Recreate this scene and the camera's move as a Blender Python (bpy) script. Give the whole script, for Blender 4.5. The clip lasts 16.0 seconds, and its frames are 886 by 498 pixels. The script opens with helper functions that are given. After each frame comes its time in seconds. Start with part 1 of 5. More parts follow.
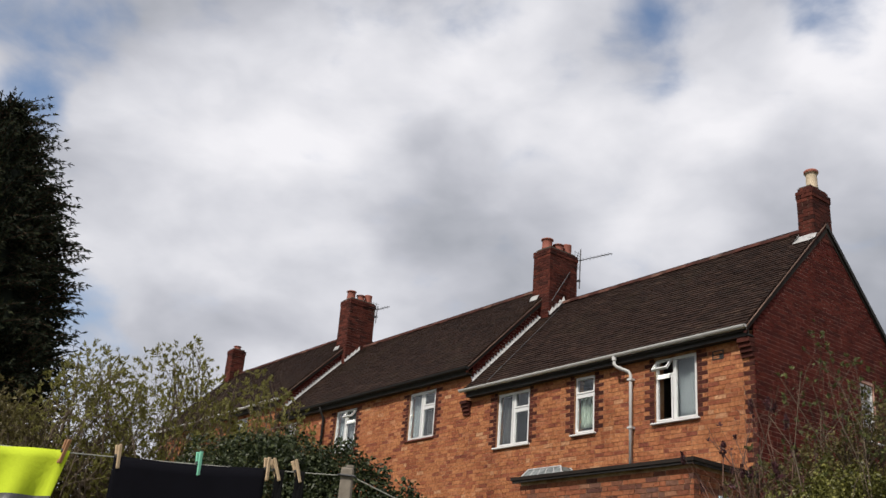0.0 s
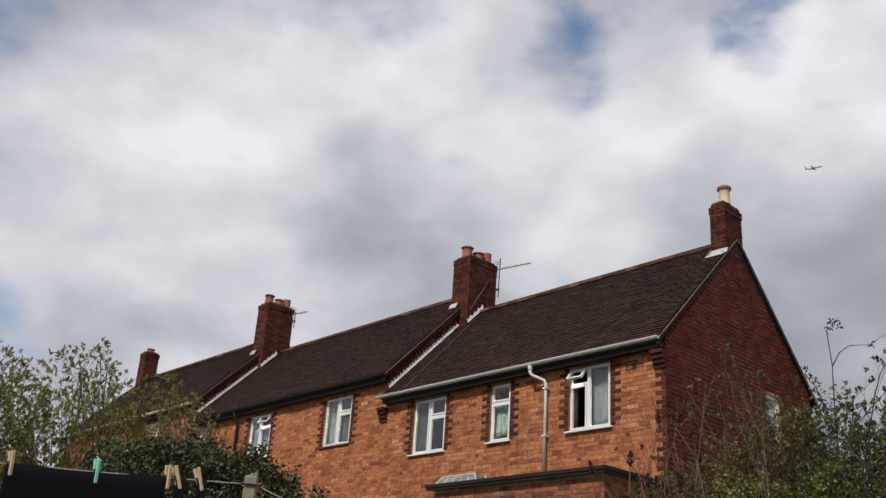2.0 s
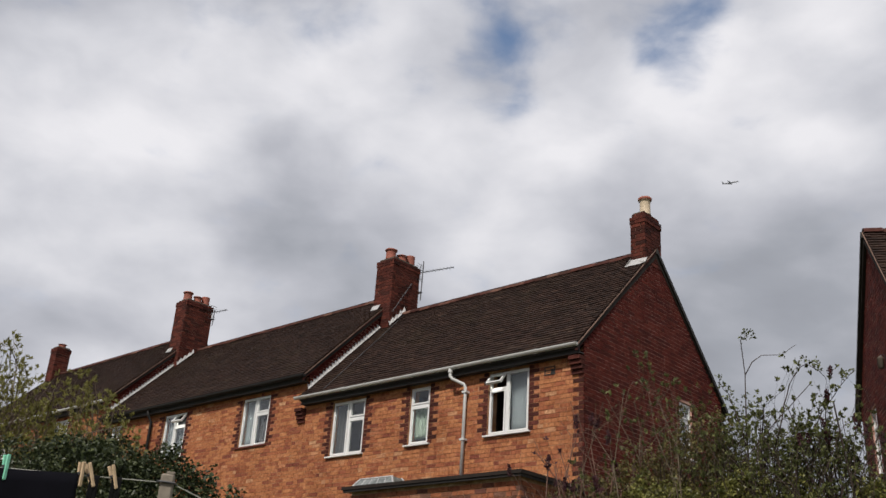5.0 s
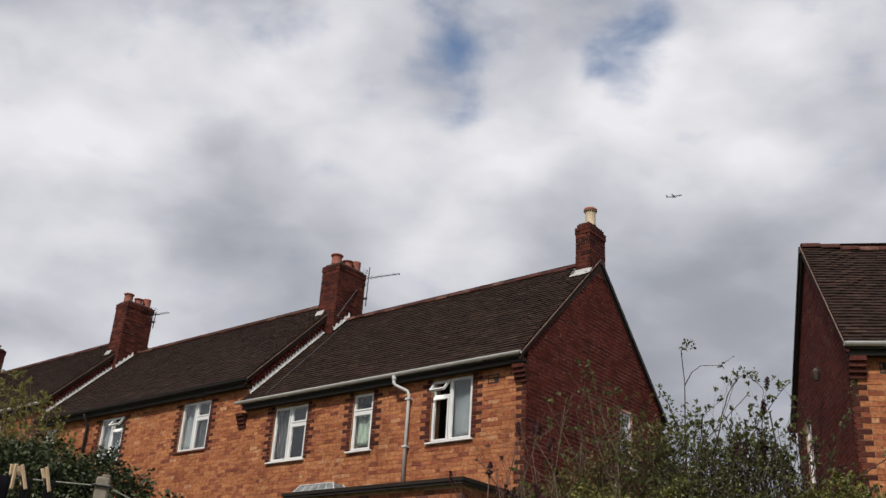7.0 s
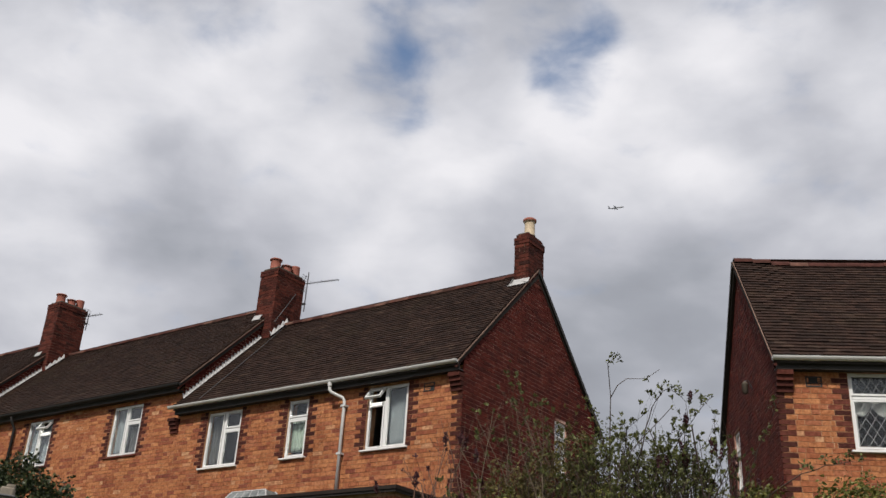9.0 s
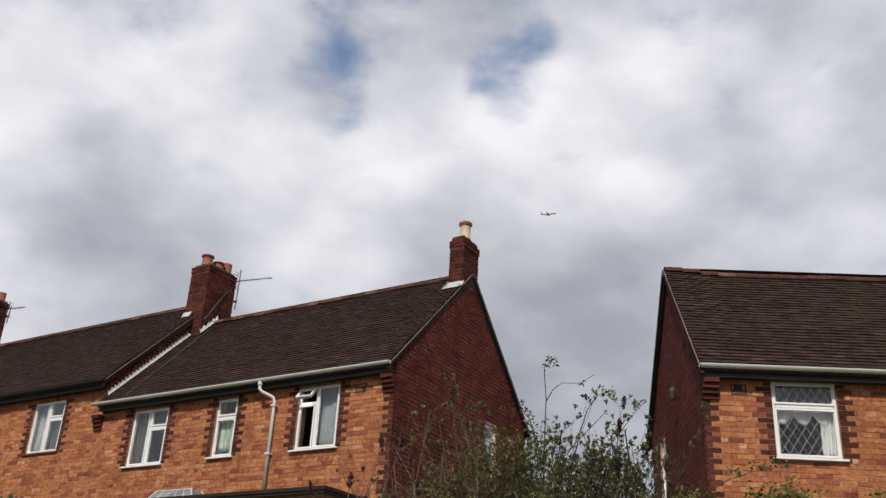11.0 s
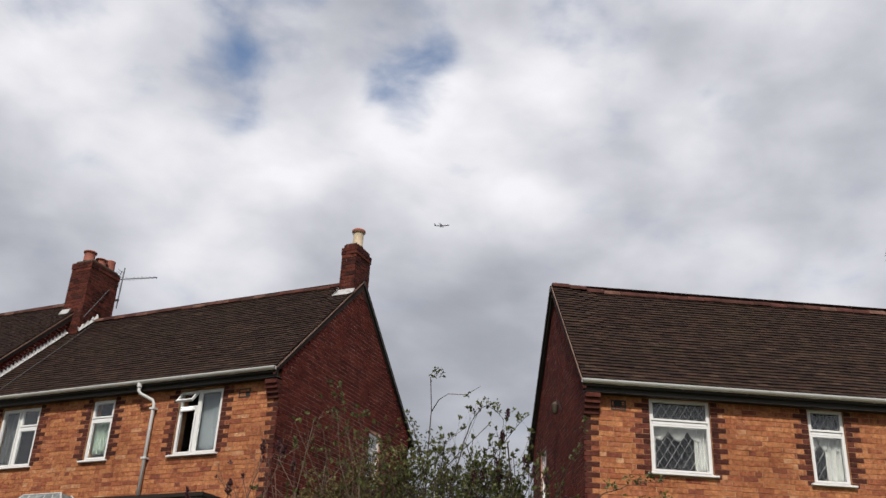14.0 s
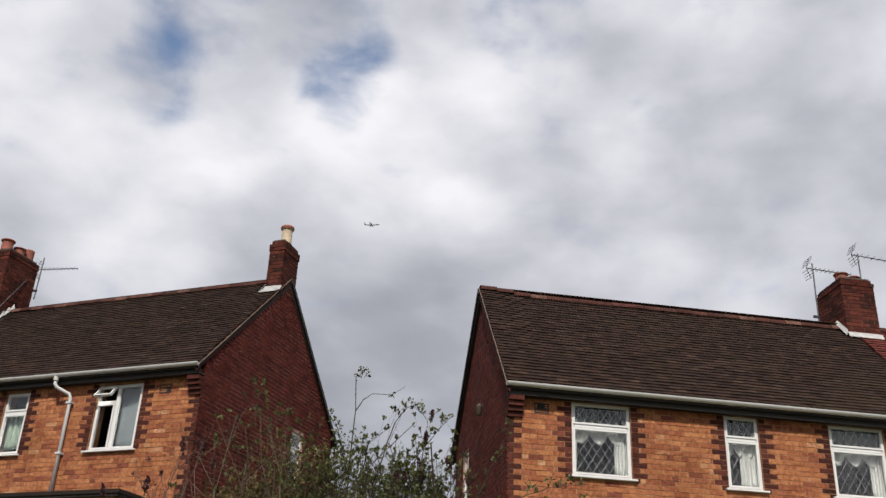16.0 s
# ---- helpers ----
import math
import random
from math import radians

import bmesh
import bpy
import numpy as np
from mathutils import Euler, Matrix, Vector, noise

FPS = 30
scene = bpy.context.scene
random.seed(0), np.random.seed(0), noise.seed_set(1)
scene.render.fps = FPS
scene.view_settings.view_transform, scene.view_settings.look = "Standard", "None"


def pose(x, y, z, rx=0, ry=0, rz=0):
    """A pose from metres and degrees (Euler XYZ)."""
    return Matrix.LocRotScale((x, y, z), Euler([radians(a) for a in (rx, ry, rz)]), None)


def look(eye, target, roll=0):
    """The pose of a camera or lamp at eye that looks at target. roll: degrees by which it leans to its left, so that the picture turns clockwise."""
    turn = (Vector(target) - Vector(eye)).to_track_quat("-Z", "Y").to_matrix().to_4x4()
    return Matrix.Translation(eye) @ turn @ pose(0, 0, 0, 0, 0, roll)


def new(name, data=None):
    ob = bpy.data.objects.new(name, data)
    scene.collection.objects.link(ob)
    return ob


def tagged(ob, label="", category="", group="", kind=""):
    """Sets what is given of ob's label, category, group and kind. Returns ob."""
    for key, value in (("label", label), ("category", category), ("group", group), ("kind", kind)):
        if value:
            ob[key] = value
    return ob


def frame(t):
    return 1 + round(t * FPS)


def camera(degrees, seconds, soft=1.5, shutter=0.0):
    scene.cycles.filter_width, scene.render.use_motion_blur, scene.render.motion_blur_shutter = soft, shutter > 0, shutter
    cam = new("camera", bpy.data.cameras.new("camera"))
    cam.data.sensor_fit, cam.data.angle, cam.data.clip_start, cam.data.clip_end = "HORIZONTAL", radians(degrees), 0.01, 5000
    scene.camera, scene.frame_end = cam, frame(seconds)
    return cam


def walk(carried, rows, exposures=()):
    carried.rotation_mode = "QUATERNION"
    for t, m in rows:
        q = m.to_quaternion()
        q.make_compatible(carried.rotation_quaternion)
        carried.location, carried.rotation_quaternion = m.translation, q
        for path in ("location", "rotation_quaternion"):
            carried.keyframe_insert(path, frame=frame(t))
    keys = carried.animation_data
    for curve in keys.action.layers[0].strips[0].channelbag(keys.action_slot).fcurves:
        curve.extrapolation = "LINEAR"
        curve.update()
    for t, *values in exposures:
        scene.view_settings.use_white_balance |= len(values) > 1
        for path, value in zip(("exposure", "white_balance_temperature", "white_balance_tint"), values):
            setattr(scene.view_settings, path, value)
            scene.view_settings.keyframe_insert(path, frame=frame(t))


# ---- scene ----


EYE = 1.6
cam = camera(48.75, 16.0, 1.5)
# seconds, eye shift x y z, turn to the left, look up, lean
ROWS = [
    (0.0, -0.043, 0.005, -0.012, -0.14, 22.12, 4.54),
    (0.5, -0.074, 0.011, -0.023, -1.38, 22.23, 4.36),
    (1.0, -0.078, 0.013, -0.023, -2.66, 22.38, 4.21),
    (1.5, -0.044, 0.009, -0.014, -4.08, 22.65, 4.13),
    (2.0, -0.008, 0.002, -0.002, -5.04, 22.83, 4.02),
    (2.5, 0.000, 0.000, 0.000, -5.81, 22.93, 4.13),
    (3.0, -0.014, 0.004, -0.004, -7.22, 23.23, 4.12),
    (3.5, -0.023, 0.006, -0.006, -7.83, 23.24, 4.16),
    (4.0, -0.027, 0.008, -0.009, -8.56, 23.25, 4.01),
    (6.5, -0.015, 0.007, -0.009, -12.22, 23.69, 3.76),
    (7.0, -0.021, 0.012, -0.014, -13.30, 23.93, 3.67),
    (7.5, 0.019, -0.003, -0.003, -14.18, 24.11, 3.64),
    (8.0, 0.075, -0.026, 0.011, -15.04, 24.22, 3.62),
    (10.5, 0.000, 0.000, 0.000, -20.00, 24.86, 3.25),
    (11.0, 0.000, 0.000, 0.000, -21.22, 24.87, 3.25),
    (11.5, 0.000, 0.000, 0.000, -22.75, 24.99, 3.15),
    (12.0, 0.000, 0.000, 0.000, -23.73, 25.09, 3.20),
    (12.5, 0.000, 0.000, 0.000, -24.62, 25.18, 3.19),
    (13.0, 0.000, 0.000, 0.000, -25.85, 25.21, 3.08),
    (13.5, 0.000, 0.000, 0.000, -27.09, 25.42, 2.92),
    (14.0, 0.000, 0.000, 0.000, -28.15, 25.73, 2.83),
    (14.5, 0.000, 0.000, 0.000, -29.48, 25.97, 2.60),
    (15.0, 0.000, 0.000, 0.000, -30.47, 26.08, 2.54),
    (15.5, 0.000, 0.000, 0.000, -31.54, 26.00, 2.57),
    (16.0, 0.000, 0.000, 0.000, -32.74, 25.95, 2.58),
]
walk(cam, [(t, pose(x, y, EYE + z, 0, 0, yaw) @ pose(0, 0, 0, 90 + pitch) @ pose(0, 0, 0, 0, 0, lean))
           for t, x, y, z, yaw, pitch, lean in ROWS],
     [(0.0, -0.02), (1.2, -0.05), (2.0, -0.12), (3.0, -0.06), (4.0, -0.09), (6.3, -0.14), (8.2, -0.12), (10.5, -0.04), (12.0, 0.0), (16.0, 0.0)])

# ---------------------------------------------------------------- light
SUN_AZ, SUN_EL = 217.0, 49.0          # clockwise from +y, above the horizon


def way(az, el):
    a, e = radians(az), radians(el)
    return Vector((math.sin(a) * math.cos(e), math.cos(a) * math.cos(e), math.sin(e)))


sun = new("sun", bpy.data.lights.new("sun", "SUN"))
sun.data.energy, sun.data.angle, sun.data.color = 4.4, radians(0.6), (1.0, 0.94, 0.85)
sun.matrix_world = look(way(SUN_AZ, SUN_EL) * 50, (0, 0, 0))


class Tree:
    """Short hand for building node trees."""

    def __init__(self, tree):
        self.tree = tree
        tree.nodes.clear()

    def node(self, kind, **inputs):
        n = self.tree.nodes.new(kind)
        for k, v in inputs.items():
            self.put(n, k.replace("_", " "), v)
        return n

    def put(self, n, name, v):
        sock = n.inputs[int(name)] if name.isdigit() else n.inputs[name]
        if isinstance(v, bpy.types.NodeSocket):
            self.tree.links.new(v, sock)
        else:
            sock.default_value = v

    def math(self, op, a, b=0.0, clamp=False):
        n = self.tree.nodes.new("ShaderNodeMath")
        n.operation, n.use_clamp = op, clamp
        self.put(n, "0", a), self.put(n, "1", b)
        return n.outputs[0]

    def noise(self, vec, scale, detail=4.0, rough=0.55, distort=0.0):
        n = self.node("ShaderNodeTexNoise", Scale=scale, Detail=detail, Roughness=rough, Distortion=distort)
        if vec is not None:
            self.put(n, "Vector", vec)
        return n.outputs[0]

    def ramp(self, fac, stops):
        n = self.tree.nodes.new("ShaderNodeValToRGB")
        r = n.color_ramp
        while len(r.elements) < len(stops):
            r.elements.new(0.5)
        for e, (p, c) in zip(r.elements, stops):
            e.position, e.color = p, (*c, 1.0) if len(c) == 3 else c
        self.put(n, "Fac", fac)
        return n.outputs[0]

    def mix(self, fac, a, b, mode="MIX"):
        n = self.tree.nodes.new("ShaderNodeMix")
        n.data_type, n.blend_type = "RGBA", mode
        for i, v in ((0, fac), (6, a), (7, b)):
            if isinstance(v, tuple) and len(v) == 3:
                v = (*v, 1.0)
            if isinstance(v, bpy.types.NodeSocket):
                self.tree.links.new(v, n.inputs[i])
            else:
                n.inputs[i].default_value = v
        return n.outputs[2]

    def range(self, v, a, b, c=0.0, d=1.0, smooth=True):
        n = self.tree.nodes.new("ShaderNodeMapRange")
        n.interpolation_type = "SMOOTHSTEP" if smooth else "LINEAR"
        for i, x in enumerate((v, a, b, c, d)):
            self.put(n, str(i), x)
        return n.outputs[0]


# broken cloud over a blue sky
world = bpy.data.worlds.new("sky")
scene.world = world
world.use_nodes = True
w = Tree(world.node_tree)
co = w.node("ShaderNodeTexCoord").outputs["Generated"]
sky = w.node("ShaderNodeTexSky")
sky.sky_type, sky.sun_disc = "NISHITA", False
sky.sun_elevation, sky.sun_rotation = radians(SUN_EL), radians(SUN_AZ)
blue = w.mix(1.0, sky.outputs[0], (0.15, 0.15, 0.15), "MULTIPLY")
stretch = w.tree.nodes.new("ShaderNodeMapping")
stretch.inputs["Scale"].default_value = (1.0, 1.0, 1.7)
w.put(stretch, "Vector", co)
flat = stretch.outputs[0]
big = w.noise(flat, 3.4, 2.5, 0.45)
fine = w.noise(flat, 8.0, 7.0, 0.46, 0.15)


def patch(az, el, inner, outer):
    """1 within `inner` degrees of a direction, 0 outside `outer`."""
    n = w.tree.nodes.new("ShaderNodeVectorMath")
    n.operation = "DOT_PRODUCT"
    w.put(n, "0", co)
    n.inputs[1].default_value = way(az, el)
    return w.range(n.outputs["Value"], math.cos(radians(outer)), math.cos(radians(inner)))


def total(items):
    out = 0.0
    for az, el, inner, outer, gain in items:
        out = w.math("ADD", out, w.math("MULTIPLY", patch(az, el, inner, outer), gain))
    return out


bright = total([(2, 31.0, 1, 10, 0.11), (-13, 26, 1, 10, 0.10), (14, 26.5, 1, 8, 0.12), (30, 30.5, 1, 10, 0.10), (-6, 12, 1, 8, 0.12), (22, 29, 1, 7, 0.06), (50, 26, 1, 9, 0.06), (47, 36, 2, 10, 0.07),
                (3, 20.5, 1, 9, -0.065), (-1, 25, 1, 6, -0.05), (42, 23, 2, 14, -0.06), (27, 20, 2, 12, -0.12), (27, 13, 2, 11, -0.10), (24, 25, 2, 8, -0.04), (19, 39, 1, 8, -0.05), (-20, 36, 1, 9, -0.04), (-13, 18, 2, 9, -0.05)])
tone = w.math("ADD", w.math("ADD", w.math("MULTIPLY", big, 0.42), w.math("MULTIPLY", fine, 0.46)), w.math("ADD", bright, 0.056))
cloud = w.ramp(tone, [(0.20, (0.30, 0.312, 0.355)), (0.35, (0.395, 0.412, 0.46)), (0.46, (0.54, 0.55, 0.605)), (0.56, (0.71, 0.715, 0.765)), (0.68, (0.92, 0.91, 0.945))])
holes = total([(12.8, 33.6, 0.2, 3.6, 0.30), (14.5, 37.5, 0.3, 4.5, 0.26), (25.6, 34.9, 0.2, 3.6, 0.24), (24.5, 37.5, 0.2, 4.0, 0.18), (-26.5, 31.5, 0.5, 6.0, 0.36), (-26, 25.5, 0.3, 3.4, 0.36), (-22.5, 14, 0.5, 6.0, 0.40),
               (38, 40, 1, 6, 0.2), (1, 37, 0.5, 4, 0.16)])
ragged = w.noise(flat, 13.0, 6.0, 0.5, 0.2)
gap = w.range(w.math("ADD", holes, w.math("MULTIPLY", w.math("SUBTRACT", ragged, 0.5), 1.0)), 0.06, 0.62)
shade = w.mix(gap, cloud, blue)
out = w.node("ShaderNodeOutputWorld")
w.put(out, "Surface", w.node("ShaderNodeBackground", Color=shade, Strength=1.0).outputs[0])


# ---------------------------------------------------------------- materials
def material(name):
    m = bpy.data.materials.new(name)
    m.use_nodes = True
    return m, Tree(m.node_tree)


def finish(t, color, rough=0.8, bump=None, height=0.1, metal=0.0, **more):
    b = t.node("ShaderNodeBsdfPrincipled", Base_Color=color if isinstance(color, bpy.types.NodeSocket) else (*color, 1.0), Roughness=rough, Metallic=metal, **more)
    if rough > 0.85:
        t.put(b, "Specular IOR Level", 0.15)
    if bump is not None:
        t.put(b, "Normal", t.node("ShaderNodeBump", Height=bump, Strength=0.6, Distance=height).outputs[0])
    t.put(t.node("ShaderNodeOutputMaterial"), "Surface", b.outputs[0])


def piece_random(t):
    """A number for each brick, tile or leaf, single or joined."""
    a = t.node("ShaderNodeNewGeometry").outputs["Random Per Island"]
    b = t.node("ShaderNodeObjectInfo").outputs["Random"]
    return t.math("FRACT", t.math("ADD", a, b))


def plain(name, color, rough=0.6, grain=40.0, vary=0.25, metal=0.0, bump=0.002):
    m, t = material(name)
    co = t.node("ShaderNodeTexCoord").outputs["Object"]
    n, n2 = t.noise(co, grain, 5.0), t.noise(co, grain / 14, 3.0)
    k = t.math("ADD", t.math("MULTIPLY", n, 0.5), t.math("MULTIPLY", n2, 0.5))
    dark = tuple(c * (1 - vary) for c in color)
    light = tuple(min(1.0, c * (1 + vary)) for c in color)
    finish(t, t.ramp(k, [(0.3, dark), (0.7, light)]), rough, n, bump, metal)
    return m


def brick_material(name, stops, grime=0.5, pale=0.6):
    m, t = material(name)
    co = t.node("ShaderNodeNewGeometry").outputs["Position"]
    base = t.ramp(piece_random(t), stops)
    n = t.noise(co, 60.0, 6.0, 0.65)
    stain = t.range(t.noise(co, 0.9, 5.0, 0.6), 0.42, 0.75)
    c = t.mix(t.math("MULTIPLY", t.range(n, 0.4, 0.8), 0.35), base, (0.10, 0.05, 0.035))
    c = t.mix(t.math("MULTIPLY", stain, grime), c, t.mix(1.0, c, (0.50, 0.42, 0.40), "MULTIPLY"))
    # fired faces: darker clouding inside a brick, soot blots and pale lime scuffs that run over bricks
    face = t.ramp(t.noise(co, 22.0, 3.0, 0.6), [(0.34, (0.66, 0.60, 0.56)), (0.52, (1.0, 1.0, 1.0)), (0.70, (1.22, 1.26, 1.28))])
    c = t.mix(1.0, c, face, "MULTIPLY")
    blot = t.math("MULTIPLY", t.range(t.noise(co, 6.0, 5.0, 0.7), 0.50, 0.70), 0.55)
    c = t.mix(blot, c, t.mix(1.0, c, (0.55, 0.43, 0.40), "MULTIPLY"))
    flecks = t.math("MULTIPLY", t.range(t.noise(co, 17.0, 5.0, 0.75), 0.56, 0.72), pale)
    c = t.mix(flecks, c, t.mix(1.0, c, (1.75, 2.05, 2.3), "MULTIPLY"))
    finish(t, c, 0.9, n, 0.006)
    return m


def mortar_material(name, color, lime, crumb):
    """Sandy joints, washed pale in places and worn dark in others."""
    m, t = material(name)
    co = t.node("ShaderNodeNewGeometry").outputs["Position"]
    n = t.noise(co, 70.0, 5.0, 0.6)
    c = t.ramp(t.noise(co, 3.2, 6.0, 0.72), [(0.36, crumb), (0.52, color), (0.66, lime)])
    c = t.mix(t.math("MULTIPLY", n, 0.35), c, crumb)
    finish(t, c, 0.95, n, 0.004)
    return m


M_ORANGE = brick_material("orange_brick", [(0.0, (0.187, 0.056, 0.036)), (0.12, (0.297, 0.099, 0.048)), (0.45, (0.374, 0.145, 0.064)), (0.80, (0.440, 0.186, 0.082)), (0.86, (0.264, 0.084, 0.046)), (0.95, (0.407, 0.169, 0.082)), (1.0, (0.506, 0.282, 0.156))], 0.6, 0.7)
M_QUOIN = brick_material("red_brown_brick", [(0.0, (0.042, 0.013, 0.011)), (0.6, (0.068, 0.019, 0.015)), (1.0, (0.12, 0.036, 0.025))], 0.4, 0.35)
# red gable brick, its colour lowered further to stand for the gables' shade
M_RED = brick_material("dark_red_brick_shaded", [(0.0, (0.056, 0.0078, 0.0062)), (0.5, (0.084, 0.0115, 0.0082)), (1.0, (0.118, 0.021, 0.0135))], 0.55, 0.5)
M_EXT = brick_material("mixed_red_brick", [(0.0, (0.10, 0.045, 0.036)), (0.3, (0.26, 0.088, 0.046)), (0.7, (0.32, 0.12, 0.058)), (0.9, (0.12, 0.062, 0.050)), (1.0, (0.34, 0.16, 0.09))], 0.4)
M_STACK = brick_material("sooty_brick", [(0.0, (0.036, 0.012, 0.010)), (0.5, (0.078, 0.020, 0.015)), (1.0, (0.135, 0.036, 0.024))], 1.0)
M_MORTAR = mortar_material("mortar", (0.35, 0.185, 0.098), (0.48, 0.32, 0.20), (0.21, 0.090, 0.050))
M_MORTAR_RED = mortar_material("red_mortar", (0.46, 0.27, 0.21), (0.68, 0.47, 0.40), (0.17, 0.07, 0.055))
M_MORTAR_EXT = mortar_material("tan_mortar", (0.40, 0.27, 0.17), (0.50, 0.37, 0.26), (0.24, 0.13, 0.08))
M_STACK_CORE = mortar_material("sooty_mortar", (0.16, 0.095, 0.070), (0.30, 0.20, 0.15), (0.07, 0.035, 0.028))


def tile_material(name, stops, moss):
    m, t = material(name)
    co = t.node("ShaderNodeNewGeometry").outputs["Position"]
    base = t.ramp(piece_random(t), stops)
    n = t.noise(co, 45.0, 6.0, 0.7)
    patchy = t.range(t.noise(co, 1.1, 6.0, 0.65), 0.48, 0.72)
    c = t.mix(t.math("MULTIPLY", patchy, 0.6), base, moss)
    weather = t.range(t.noise(co, 5.0, 6.0, 0.75), 0.36, 0.66)
    c = t.mix(1.0, c, t.ramp(weather, [(0.0, (0.66, 0.64, 0.62)), (0.5, (1.0, 1.0, 1.0)), (1.0, (1.35, 1.28, 1.22))]), "MULTIPLY")
    c = t.mix(t.math("MULTIPLY", t.range(n, 0.55, 0.8), 0.25), c, (0.06, 0.047, 0.036))
    # lichen flecks
    c = t.mix(t.math("MULTIPLY", t.range(t.noise(co, 26.0, 3.0, 0.6), 0.66, 0.74), 0.5), c, (0.085, 0.070, 0.052))
    finish(t, c, 0.88, n, 0.005)
    return m


M_TILE = tile_material("brown_clay_tile", [(0.0, (0.0180, 0.0100, 0.0080)), (0.25, (0.0245, 0.0135, 0.0106)), (0.6, (0.0290, 0.0155, 0.0118)), (0.9, (0.0330, 0.0185, 0.0140)), (1.0, (0.045, 0.028, 0.021))], (0.034, 0.023, 0.0145))
M_TILE_RED = tile_material("red_clay_tile", [(0.0, (0.085, 0.022, 0.019)), (1.0, (0.13, 0.034, 0.026))], (0.075, 0.028, 0.024))
M_RIDGE = tile_material("ridge_clay", [(0.0, (0.050, 0.018, 0.015)), (0.8, (0.078, 0.030, 0.024)), (1.0, (0.14, 0.075, 0.058))], (0.055, 0.035, 0.026))
M_UNDER = plain("roof_felt", (0.03, 0.025, 0.022), 0.95)
M_PVC = plain("white_pvc", (0.66, 0.66, 0.66), 0.35, 12, 0.05, bump=0.0005)
M_PVC_GREY = plain("weathered_pvc", (0.50, 0.50, 0.495), 0.45, 9, 0.12, bump=0.0005)
M_BLACK = plain("black_paint", (0.012, 0.011, 0.011), 0.85, 20, 0.3)
M_FASCIA = plain("dark_fascia", (0.014, 0.011, 0.0095), 0.7, 18, 0.35)
M_LEAD = plain("lead", (0.36, 0.355, 0.355), 0.6, 14, 0.45)
M_POT = plain("terracotta_pot", (0.24, 0.075, 0.05), 0.8, 30, 0.3)
M_CREAM = plain("cream_pot", (0.46, 0.37, 0.26), 0.7, 25, 0.3)
M_METAL = plain("aluminium", (0.10, 0.10, 0.105), 0.45, 40, 0.2, 0.8)
M_STEEL = plain("dark_steel", (0.06, 0.06, 0.065), 0.5, 40, 0.2, 0.6)
M_ROOM = plain("room_plaster", (0.10, 0.095, 0.09), 0.9, 10, 0.1)
M_VERGE = plain("verge_mortar", (0.19, 0.125, 0.10), 0.95, 25, 0.5)
M_CEMENT = plain("cement", (0.09, 0.075, 0.06), 0.9, 40, 0.25)
M_LACE = plain("lace", (0.36, 0.36, 0.35), 0.9, 60, 0.15)
M_CURTAIN = plain("grey_curtain", (0.032, 0.033, 0.034), 0.9, 30, 0.2)
M_GREEN_NET = plain("green_net", (0.17, 0.21, 0.175), 0.9, 30, 0.25)
M_BLIND = plain("blue_grey_blind", (0.105, 0.122, 0.132), 0.8, 6, 0.05)
M_LATTICE = plain("lead_came", (0.36, 0.36, 0.36), 0.5, 60, 0.2)
M_FELT = plain("roofing_felt", (0.022, 0.017, 0.015), 0.9, 30, 0.35, bump=0.004)
M_BLUE = plain("pale_blue_paint", (0.38, 0.50, 0.56), 0.6, 15, 0.15)

m_glass, t_ = material("window_glass")
finish(t_, (0.92, 0.96, 0.95), 0.03, IOR=1.5, Transmission_Weight=1.0)
M_GLASS = m_glass
m_glass2, t_ = material("wired_glass")
finish(t_, t_.ramp(t_.noise(t_.node("ShaderNodeTexCoord").outputs["Object"], 7.0, 5.0), [(0.35, (0.07, 0.078, 0.076)), (0.7, (0.24, 0.255, 0.25))]), 0.35)
M_WIRED = m_glass2


def leaf_material(name, stops, thin=0.25, rough=0.5):
    m, t = material(name)
    co = t.node("ShaderNodeTexCoord").outputs["Object"]
    c = t.ramp(piece_random(t), stops)
    c = t.mix(t.math("MULTIPLY", t.range(t.noise(co, 1.6, 3.0), 0.35, 0.7), 0.45), c, t.mix(1.0, c, (0.6, 0.62, 0.5), "MULTIPLY"))
    b = t.node("ShaderNodeBsdfPrincipled", Base_Color=c, Roughness=rough)
    t.put(b, "Specular IOR Level", 0.25)
    d = t.node("ShaderNodeBsdfTranslucent", Color=c)
    mx = t.node("ShaderNodeMixShader", Fac=thin)
    t.put(mx, "1", b.outputs[0]), t.put(mx, "2", d.outputs[0])
    t.put(t.node("ShaderNodeOutputMaterial"), "Surface", mx.outputs[0])
    return m


M_CONIFER = leaf_material("conifer_spray", [(0.0, (0.009, 0.014, 0.008)), (0.6, (0.017, 0.024, 0.012)), (1.0, (0.042, 0.048, 0.021))], 0.10, 0.8)
M_BUD = leaf_material("yellow_green_leaf", [(0.0, (0.115, 0.105, 0.026)), (0.5, (0.19, 0.178, 0.046)), (1.0, (0.31, 0.30, 0.095))], 0.35)
M_OLIVE = leaf_material("olive_leaf", [(0.0, (0.066, 0.054, 0.022)), (0.5, (0.115, 0.095, 0.034)), (1.0, (0.20, 0.172, 0.064))], 0.3)
M_IVY = leaf_material("ivy_leaf", [(0.0, (0.016, 0.024, 0.010)), (0.6, (0.034, 0.046, 0.017)), (1.0, (0.085, 0.10, 0.042))], 0.12, 0.45)
M_SPRING = leaf_material("spring_leaf", [(0.0, (0.045, 0.050, 0.018)), (0.6, (0.095, 0.106, 0.036)), (1.0, (0.20, 0.215, 0.080))], 0.35)
